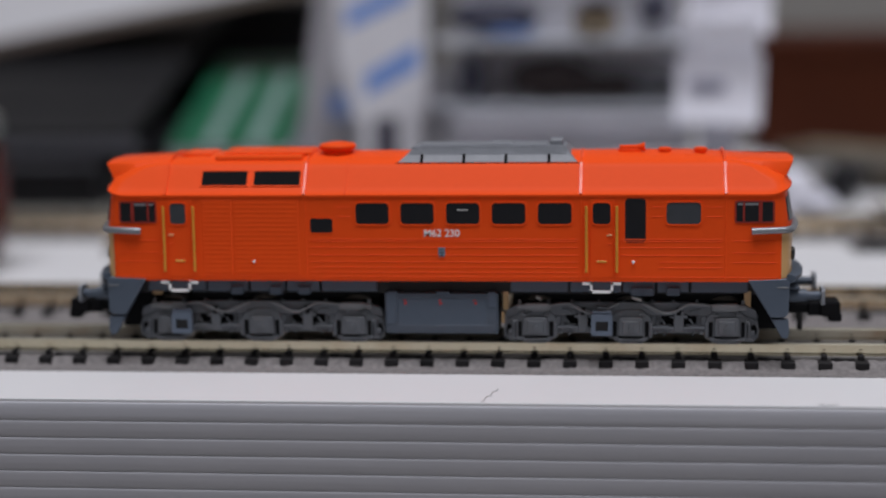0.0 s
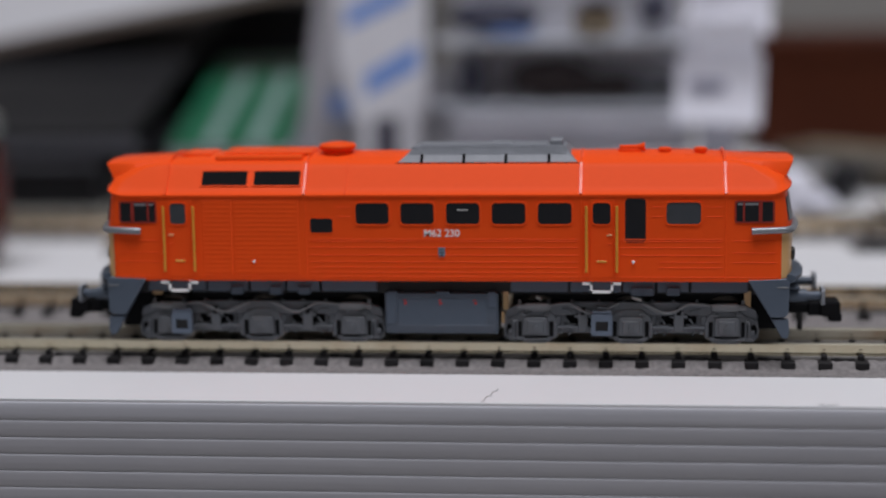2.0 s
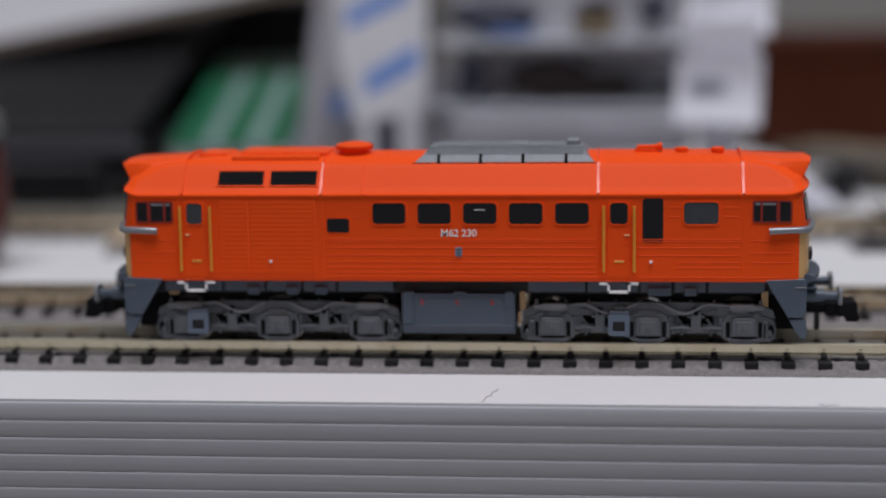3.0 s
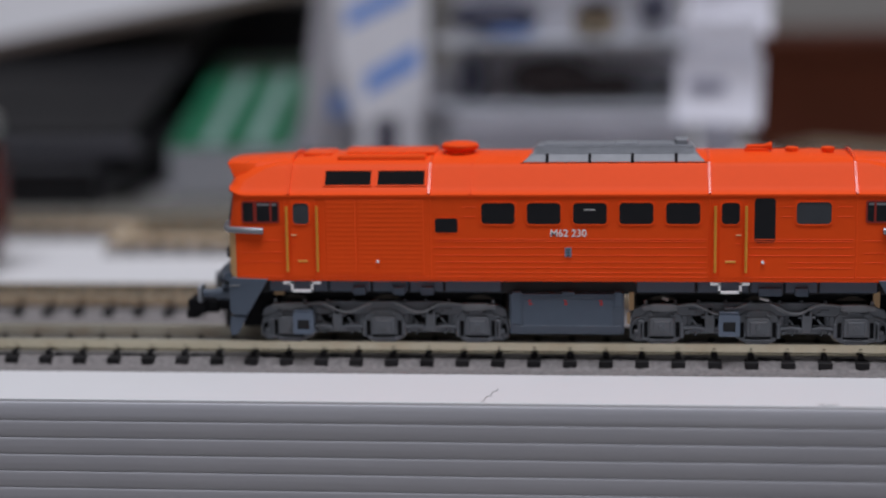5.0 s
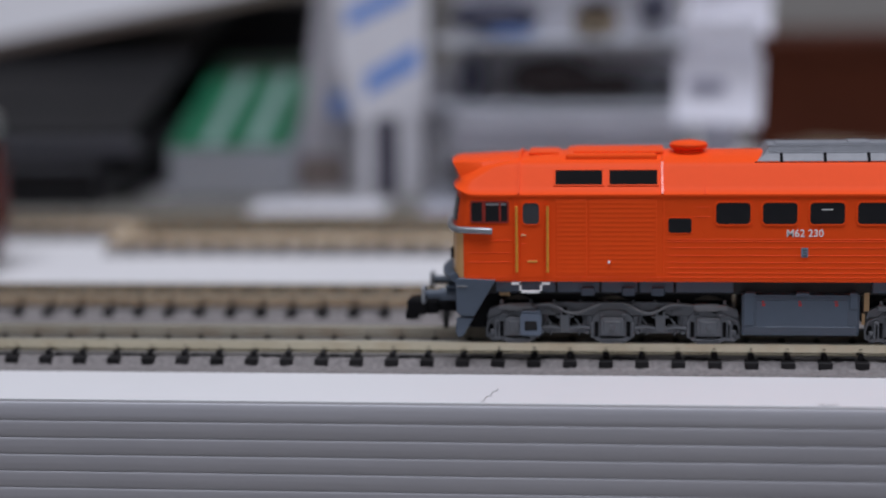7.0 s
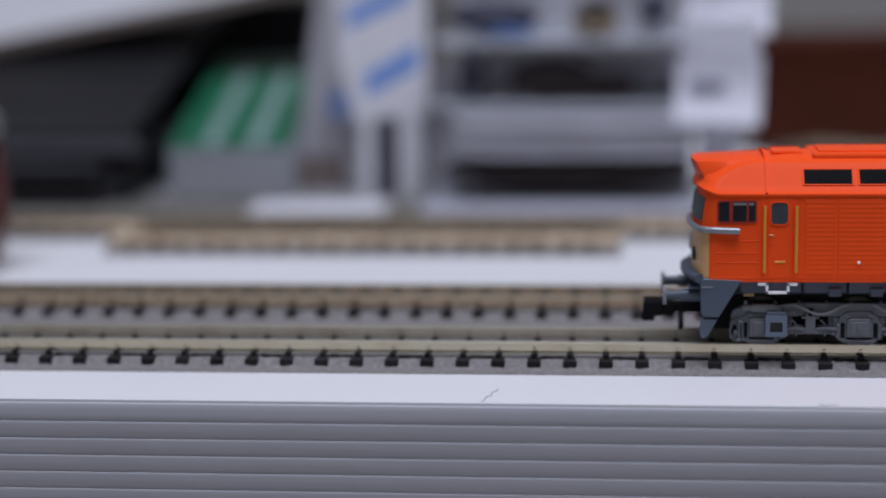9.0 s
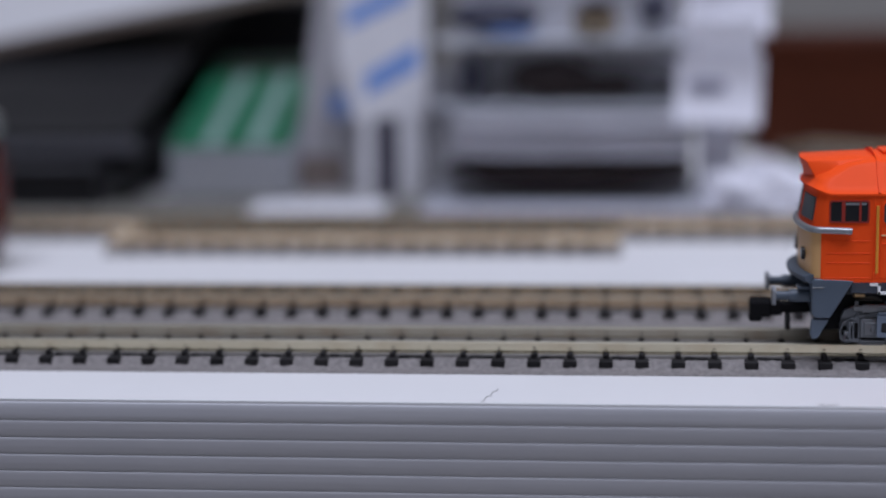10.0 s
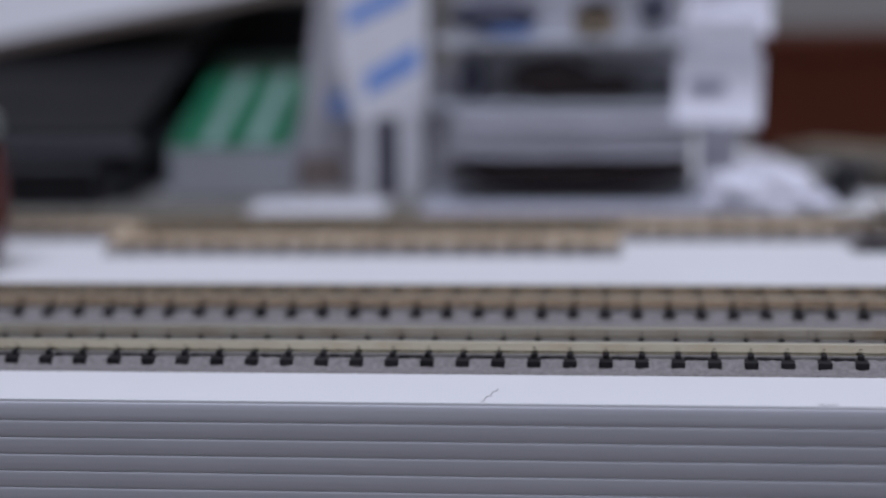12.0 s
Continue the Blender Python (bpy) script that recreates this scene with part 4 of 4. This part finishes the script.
    # bright pins where the leads enter the bogie
    if e > 0:
        for a, b in ((-12.9, -12.2), (0.2, 1.4)):
            part("lead", tube(bmesh.new(), [(xc + a, -6.9, 6.75), (xc + b, -7.2, 6.5)], 0.26, 8), LEAD, bg, "bright silvery lead end")
        part("lead", tube(bmesh.new(), [(xc + 1.4, -7.2, 6.5), (xc + 2.6, -7.6, 5.4), (xc + 3.6, -7.8, 4.9), (xc + 5.2, -7.85, 4.75)], 0.17, 8), PIPE, bg)
    return bg


def wheelset(loco, x):
    bm = bmesh.new()
    cyl(bm, (0, -5.9, 0), (0, 5.9, 0), 0.8, seg=12)
    for s in (-1, 1):
        cyl(bm, (0, s * 4.55, 0), (0, s * 5.9, 0), 2.96, seg=32)
        cyl(bm, (0, s * 4.05, 0), (0, s * 4.5, 0), 3.5, seg=32)
        for k in range(3):
            a = 2 * math.pi * k / 3
            cyl(bm, (1.7 * math.cos(a), s * 5.85, 1.7 * math.sin(a)), (1.7 * math.cos(a), s * 6.0, 1.7 * math.sin(a)), 0.45, seg=10)
    w = part("wheelset", bm, STEEL, loco, "worn steel wheelset", smooth=40, at=(x, 0, 3.06))
    return w


# ---- background things on the board ----
def jar():
    j = thing("jar", (-101.4, 70, 0), "dark red glazed round jar with grey top on the board", "jar")
    part("jar_body", lathe(bmesh.new(), [(9.5, 0), (11.6, 0.8), (13.4, 4), (14.4, 9), (14.7, 15), (14.4, 20), (13.8, 23.4), (12.9, 24.6)], 40), JARRED, j, smooth=40)
    # the lid is a grey top piece added for the jar's greyish highlight
    part("lid", lathe(bmesh.new(), [(13.4, 24.62), (14.1, 25.0), (14.1, 28.3), (13.5, 29.2), (2.0, 29.5)], 40), JARTOPGREY, j, "grey top standing for a highlight", smooth=40)


def tray(x, y, z, w, d, h, rot, label="shallow black plastic tray in a stack"):
    t = thing("storage_tray", (x, y, z), label, "tray", "stack of black trays", (0, 0, rot))
    part("tray_base", box(-w / 2, w / 2, 0, d, 0, 1.2, bevel=0.3), TRAYBLACK, t)
    for a in ((-w / 2, w / 2, 0, 1.4), (-w / 2, w / 2, d - 1.4, d), (-w / 2, -w / 2 + 1.4, 1.4, d - 1.4), (w / 2 - 1.4, w / 2, 1.4, d - 1.4)):
        part("tray_wall", box(a[0], a[1], a[2], a[3], 1.2, h - 1.0, bevel=0.2), TRAYBLACK, t)
    part("tray_rim", box(-w / 2 - 1, w / 2 + 1, -1.0, 1.6, h * 0.45 if h < 6 else h - 1.0, h, bevel=0.3), TRAYGREY, t)
    part("tray_filling", box(-w / 2 + 1.6, w / 2 - 1.6, 1.6, d - 1.6, 1.2, h - 0.8), TRAYBLACK, t)
    return t


def trays():
    tray(-172, 145, 0.0, 160, 100, 10.8, -0.4)
    tray(-166, 148, 10.8, 164, 100, 4.9, 0.4, "black plastic tray with a broad charcoal rim")
    l = thing("case_lid", (-166, 149, 15.75), "wide satin black plastic lid sloping up from the trays", "lid", rot=(12.5, 0, 0.6))
    part("lid_panel", box(-82, 81, 0, 120, 0, 1.6, bevel=0.4, seg=2), LIDBLACK, l)
    for k in range(3):
        part("lid_rib", box(-80, 79, 22 + 30 * k, 23.5 + 30 * k, 1.6, 2.1, bevel=0.2), LIDBLACK, l)
    part("lid_prop", box(-60, 60, 100, 104, -22, 0, bevel=0.3), TRAYBLACK, l)
    # a taller black case standing behind the stack
    c = thing("storage_case", (-112, 288, 0), "tall matt black storage case behind the trays", "case")
    part("case_body", box(-118, 80, 0, 40, 0, 38, bevel=1.5, seg=2), TRAYBLACK, c)
    part("case_lid", box(-119, 81, -1, 41, 38.2, 45, bevel=1.2, seg=2), TRAYBLACK, c)


def mat_strip():
    t = thing("underlay_strip", (-26, 123, 0), "flat olive-grey foam underlay strip behind the back track", "underlay")
    part("strip_body", box(-105, 72, 0, 41, 0, 0.9, bevel=0.2), UNDERLAY, t)
    part("strip_edge", box(-104, 71, -0.3, 0.2, 0, 0.6, bevel=0.1), TRAYGREY, t)


def white_lid():
    t = thing("cardboard_sheet", (-96.0, 210, 42.5), "white cardboard sheet with raw edge leaning over the trays", "cardboard", rot=(14.0, -10.0, 2.0))
    part("sheet_face", box(-65, 59, 0, 74, 0.3, 1.1, bevel=0.1), CARDWHITE, t)
    part("sheet_core", box(-64.8, 58.8, -0.1, 73.8, -2.2, 0.28), CARDEDGE, t)


def green_box():
    g = thing("striped_box", (-64.6, 161, 0.0), "green and white striped carton in a clear sleeve", "box", rot=(0, 0, 3))
    m = Matrix.Rotation(radians(11.5), 4, "X")
    part("carton", rbox(bmesh.new(), -14.2, 14.2, 0.3, 80, 1.2, 13.1, bevel=0.4, m=m), FROSTED, g, "frosted clear carton sleeve")
    part("printed_top", rbox(bmesh.new(), -14.2, 14.2, 0.3, 80, 13.15, 13.6, bevel=0.1, m=m), GREENC, g, "green printed top card")
    for x0, x1 in ((-6.2, -2.8), (4.2, 7.8)):
        part("stripe", rbox(bmesh.new(), x0, x1, 1.0, 72, 13.62, 13.7, m=m), PALEGREEN, g, "pale stripe")
    part("front_card", rbox(bmesh.new(), -12.6, 12.6, 1.0, 1.4, 3.0, 6.4, m=m), CARDWHITE, g)
    for x in (-13.9, 13.2):
        part("sleeve_edge", rbox(bmesh.new(), x, x + 0.8, -0.1, 0.4, 1.3, 13.0, bevel=0.1, m=m), FROSTED, g)
    part("prop_block", box(-12, 12, 62, 76, 0.2, 13.0, bevel=0.3), TRAYBLACK, g)
    p = thing("plastic_plate", (-52, 143, 0.92), "thin white plastic plate lying on the underlay", "plate", rot=(0, 0, 1.0))
    part("plate_body", box(-3, 27, -13, 5, 0, 1.3, bevel=0.4, seg=2), HEADER, p)


def bag():
    b = thing("plastic_bag", (-45, 176, 0), "milky plastic bag with blue print standing on edge", "bag", rot=(0, 0, 6))
    bm = bmesh.new()
    n = 14
    rows = []
    rnd = random.Random(4)
    for k in range(n + 1):
        z = 52 * k / n
        row = []
        for i in range(9):
            x = -8.0 + 19 * i / 8 + 8.0 * k / n
            row.append((x, 1.2 * math.sin(i * 1.7 + k * 0.6) + rnd.uniform(-0.4, 0.4), z))
        back = [(x, y + 4.0 + 2 * math.sin(math.pi * i / 8), zz) for i, (x, y, zz) in enumerate(row)][::-1]
        rows.append(row + back)
    loft(bm, rows)
    part("bag_film", bm, BAG, b, smooth=60)
    m = Matrix.Translation((4.6, -2.4, 21.6))
    part("blue_mark", rbox(bmesh.new(), -2.4, 2.6, -0.2, 0.2, -2.8, 3.0, bevel=0.15, m=m), BLUE, b, "blurred blue printed mark")
    part("dark_insert", rbox(bmesh.new(), -6.0, 5.4, -2.6, -2.2, 1.5, 9.5, bevel=0.2), PATCH, b)
    # clear sleeve between the card and the packs
    v = thing("plastic_sleeve", (-20.5, 172, 0), "crinkled milky plastic sleeve beside the blister packs", "sleeve", rot=(0, 0, 3))
    rows = []
    for k in range(11):
        z = 30 * k / 10
        row = [(-5.5 + 13.5 * i / 8 + 0.5 * math.sin(k * 1.3), 1.1 * math.sin(i * 2.1 + k * 0.8) + rnd.uniform(-0.5, 0.5), z) for i in range(9)]
        rows.append(row + [(x, y + 2.5, zz) for x, y, zz in row[::-1]])
    bm = bmesh.new()
    loft(bm, rows)
    part("sleeve_film", bm, BAG, v, smooth=40)
    # white card with slanting blue stripes
    c = thing("header_card", (-27.5, 163, 0), "white header card with slanting blue stripes", "card", rot=(-6, 0, 4))
    pts = [(-8.0, 18.5), (9.5, 20.5), (9.5, 50.5), (-11.5, 50.5), (-11.5, 34.0)]
    part("card_face", prism(bmesh.new(), pts, 0.0, 0.6), HEADER, c)
    part("card_foot", box(2.7, 7.6, 0.1, 0.5, 0.0, 20.4), HEADER, c)
    part("card_foot", box(-6.4, -3.5, 0.1, 0.5, 0.0, 20.4), HEADER, c)
    for x0, z0, z1, z2, z3, w in ((-5.2, 24.2, 29.4, 31.0, 36.4, 12.5), (-9.4, 40.0, 44.6, 46.6, 50.4, 14.5)):
        q = [(x0, z0), (x0 + w, z2), (x0 + w, z3), (x0, z1)]
        part("blue_stripe", prism(bmesh.new(), q, -0.12, 0.02), BLUE, c, "slanting blue stripe")
    # dark panel between the feet, painted as the shade in the gap
    part("dark_gap", box(-3.7, 2.9, 0.55, 0.8, 1.0, 20.5), GAPGREY, c)


def blister(x, y, z, w, d, h, label, filling, rot=0.0, film=0.48):
    b = thing("blister_tray", (x, y, z), label, "blister pack", "stacked clear blister packs", (0, 0, rot))
    bm = bmesh.new()
    # shell: side walls drawn in towards the top, with a flange
    loft(bm, [rect3(-w / 2, w / 2, 0, d, 0), rect3(-w / 2 + 1.5, w / 2 - 1.5, 1.2, d - 1.2, h - 1.5), rect3(-w / 2 + 3, w / 2 - 3, 2.5, d - 2.5, h)])
    bmesh.ops.bevel(bm, geom=bm.edges[:], offset=0.8, segments=2, affect="EDGES")
    part("clear_shell", bm, CLEARP, b, "clear vacuum-formed plastic shell", smooth=50)
    part("flange", box(-w / 2 - 1.5, w / 2 + 1.5, -1.2, d + 1.2, -0.05, 0.7, bevel=0.2), FROSTED, b)
    for k, (fx, fz, rx, rz, mat) in enumerate(filling):
        bm = bmesh.new()
        bmesh.ops.create_icosphere(bm, subdivisions=3, radius=1)
        for v in bm.verts:
            q = 1 + 0.12 * noise.noise(v.co * 1.7 + Vector((fx, 0, fz)))
            v.co = Vector((fx + rx * q * v.co.x, d * (0.3 + 0.21 * v.co.y), max(0.72, fz + rz * q * v.co.z)))
        part("insert", bm, mat, b, smooth=60)
    part("backing_film", box(-w / 2 + 1.8, w / 2 - 1.8, d * 0.55, d - 6, 0.8, h - 2.0, bevel=0.3), STREAK, b)
    if h > 16:
        for k in range(6):
            zz = h * film + k * h * (0.97 - film) / 6
            part("film_sheet", box(-w / 2 + 4 + (k % 3), w / 2 - 4 - (k % 2) * 2, 1.6 + (k % 2), d - 8, zz, zz + h * (0.93 - film) / 6, bevel=0.12), STREAK if k % 2 else FILM, b)
    for k in range(4):
        zz = h * (0.25 + 0.18 * k)
        part("ridge", tube(bmesh.new(), [(-w / 2 + 1.2, 0.3 + 0.05 * zz, zz), (0, -0.2 + 0.05 * zz, zz + 0.3), (w / 2 - 1.2, 0.3 + 0.05 * zz, zz)], 0.35, 6), CLEARP, b)
    return b


def rect3(x0, x1, y0, y1, z):
    return [(x0, y0, z), (x1, y0, z), (x1, y1, z), (x0, y1, z)]


def packs():
    blister(14.4, 141, 1.27, 60, 42, 20.6, "clear blister pack with dark brown foam insert", [(0.5, 7.4, 28.5, 5.0, DARKBROWN)], 0.0, 0.53)
    blister(14.5, 152, 22.3, 57, 40, 14.0, "clear blister pack with dark insert stacked on another", [(-22.0, 6.3, 3.4, 5.4, NAVY), (-4.0, 6.2, 10.0, 5.2, DARKBROWN), (7.0, 4.2, 18.0, 2.8, DARKBROWN), (18.0, 4.0, 8.0, 2.8, TRAYGREY)], 1.0, 0.8)
    blister(14.0, 153, 36.8, 56, 40, 15.5, "clear blister pack with blue and tan contents on top", [(-17, 5.6, 10.8, 3.9, NAVY), (-14, 2.2, 7, 0.9, BLUE), (6.5, 4.0, 5.4, 3.4, TAN), (6.5, 6.2, 4.6, 3.0, DARKBROWN), (20, 7, 4, 4, NAVY)], -1.0)


def base_sheet():
    t = thing("plastic_sheet", (14.4, 133.5, 0.91), "thin pale lilac plastic sheet under the blister packs", "plastic sheet", rot=(0, 0, 0.5))
    bm = bmesh.new()
    prof = [(-31.5 + 63 * k / 12, -1.2 * math.sin(math.pi * k / 12)) for k in range(13)]
    loft(bm, [[(x, y, z) for x, y in prof] + [(31.5, 44, z), (-31.5, 44, z)] for z in (0.0, 0.3)])
    part("sheet_film", bm, LILAC, t)


def paper_labels():
    for k, (x, z, h, tilt, ry) in enumerate(((47.6, 18.8, 15.2, -10, 3), (50.2, 38.4, 15.0, -12, 2))):
        p = thing("paper_label", (x, 149.5 + 5 * k, z), "curled white paper label with faint grey print", "label", "paper labels on the packs", (tilt, ry, -4))
        bm = bmesh.new()
        rows = []
        for i in range(9):
            v = i / 8
            yy = 1.6 * math.sin(math.pi * v) - 1.0
            rows.append([(-9.4, yy, h * v), (0, yy - 0.5, h * v), (9.4, yy, h * v), (9.4, yy + 0.5, h * v), (0, yy, h * v), (-9.4, yy + 0.5, h * v)])
        loft(bm, rows)
        q = part("label_sheet", bm, PAPER, p, smooth=60)
        if k == 0:
            part("print_bar", box(-6.4, 1.4, -0.75, -0.3, h * 0.48, h * 0.62), INK, q)
    # support strip behind the labels
    s = thing("paper_strip", (46.5, 156, 0), "folded strip of bluish white paper", "paper")
    part("strip_sheet", box(-2.5, 6.0, 0, 1.0, 0, 50, bevel=0.2), PAPER, s)
    part("fold", rbox(bmesh.new(), -6.5, 10.5, -1.5, -0.7, 30, 42, bevel=0.2, m=Matrix.Rotation(radians(4), 4, "X")), PAPER, s)
    c = thing("crumpled_paper", (58.5, 143, 0), "crumpled white paper lying on the board", "paper")
    bm = bmesh.new()
    bmesh.ops.create_icosphere(bm, subdivisions=4, radius=1)
    for v in bm.verts:
        nz = noise.noise(v.co * 2.3) * 0.4 + noise.noise(v.co * 5.5) * 0.18
        v.co *= 1 + nz
        v.co.x *= 13.0
        v.co.y *= 8
        v.co.z = max(0, v.co.z * 6.4 + 4.4)
        if v.co.x > 4:
            v.co.z *= 1 - 0.045 * (v.co.x - 4)
    part("paper_wad", bm, PAPER, c)


def right_side():
    b = thing("wooden_box", (104, 252, 0), "dark reddish-brown wooden box", "box")
    part("box_body", box(-40.5, 60, 0, 60, 0, 26.4, bevel=0.5), BROWNBOX, b)
    part("box_lid", box(-41, 60.5, -0.6, 60.6, 26.55, 32.4, bevel=0.6), BROWNBOX, b)
    # loose track lengths heaped beside it
    for k, (x, y, z, r, t) in enumerate(((92, 186, 0, 20, 0), (94, 200, 3.4, 12, 3), (98, 178, 5.6, -8, 4))):
        p = thing("loose_track", (x, y, z), "loose pale length of model track in a heap", "model track", "loose track lengths", (0, t, r))
        part("track_base", box(-28, 28, -8, 8, 0, 2.0, bevel=0.4), LOOSE, p)
        for yy in (-4.6, 4.6):
            part("rail", box(-28, 28, yy - 0.5, yy + 0.5, 2.05, 3.9, bevel=0.15), RAILDULL, p)
        for i in range(9):
            part("sleeper", box(-27 + 6.6 * i, -25 + 6.6 * i, -7, 7, 1.9, 2.3), SLEEPER, p)
    m = thing("metal_cap", (81.5, 114, 3.5), "small bright chromed metal cap lying on the rails", "metal part", rot=(0, 0, 25))
    bm = cyl(bmesh.new(), (-4, 0, 2.3), (7, 0, 2.3), 2.3, 2.1, 24)
    cyl(bm, (-5, 0, 2.3), (-4, 0, 2.3), 1.2, 1.4, 20)
    part("cap_body", bm, CHROME, m, smooth=40)
    d = thing("rerailer_ramp", (84, 95.5, 0), "black plastic ramp piece lying on the board", "ramp", rot=(0, 0, 5))
    bm = prism(bmesh.new(), [(-14, 0), (16, 0), (16, 4.2), (4, 3.2), (-10, 1.0)], -4.5, 5)
    bmesh.ops.bevel(bm, geom=bm.edges[:], offset=0.3, segments=2, affect="EDGES")
    part("ramp_body", bm, BLACK, d)
    g = thing("black_clip", (75.5, 158, 0), "black plastic clip beside crumpled paper", "clip", rot=(0, 0, -30))
    bm = box(-4, 4, -2, 2, 0, 6, bevel=0.8, seg=2)
    rbox(bm, -2, 6, -1, 1, 5, 9, bevel=0.5)
    part("clip_body", bm, BLACK, g)


# ---- movement ----
RUN = ((0.0, 0.0), (2.2, 0.0), (2.5, 0.12), (3.0, 2.33), (5.0, 17.25), (5.5, 23.5), (6.0, 31.15), (6.5, 39.85), (7.0, 48.85),
       (9.0, 82.1), (9.5, 89.6), (10.0, 96.9), (10.5, 104.3), (11.0, 111.6), (11.5, 119.0), (12.0, 126.3))
START = 2.45


def run_at(t):
    """How far the locomotive has rolled, in millimetres, smoothly between the known times."""
    k = max(i for i in range(len(RUN) - 1) if RUN[i][0] <= t)

    def slope(i):
        if i <= 1:
            return 0.0
        a, b = RUN[max(i - 1, 0)], RUN[min(i + 1, len(RUN) - 1)]
        c = RUN[i]
        if b is c or a is c:
            return (b[1] - a[1]) / (b[0] - a[0])
        h0, h1 = c[0] - a[0], b[0] - c[0]
        return ((c[1] - a[1]) / h0 * h1 + (b[1] - c[1]) / h1 * h0) / (h0 + h1)
    (t0, s0), (t1, s1) = RUN[k], RUN[k + 1]
    h = t1 - t0
    u = (t - t0) / h
    return (2 * u ** 3 - 3 * u ** 2 + 1) * s0 + (u ** 3 - 2 * u ** 2 + u) * h * slope(k) + (3 * u ** 2 - 2 * u ** 3) * s1 + (u ** 3 - u ** 2) * h * slope(k + 1)


def motions():
    times = [0.0, 2.2] + [2.2 + 0.1 * k for k in range(1, 98)] + [12.0]
    walk(engine, [(t, pose((START + run_at(t)) * MM, 0, RAILTOP * MM)) for t in times])
    for w, x in wheels:
        walk(w, [(t, pose(x * MM, 0, 3.06 * MM, 0, math.degrees(run_at(t) / 3.05), 0)) for t in times])


room()
desk()
engine = locomotive()
wheels = [(wheelset(engine, x), x) for x in AXLES]
jar()
trays()
mat_strip()
white_lid()
green_box()
bag()
base_sheet()
packs()
paper_labels()
right_side()
board()
fascia()
tracks()
motions()
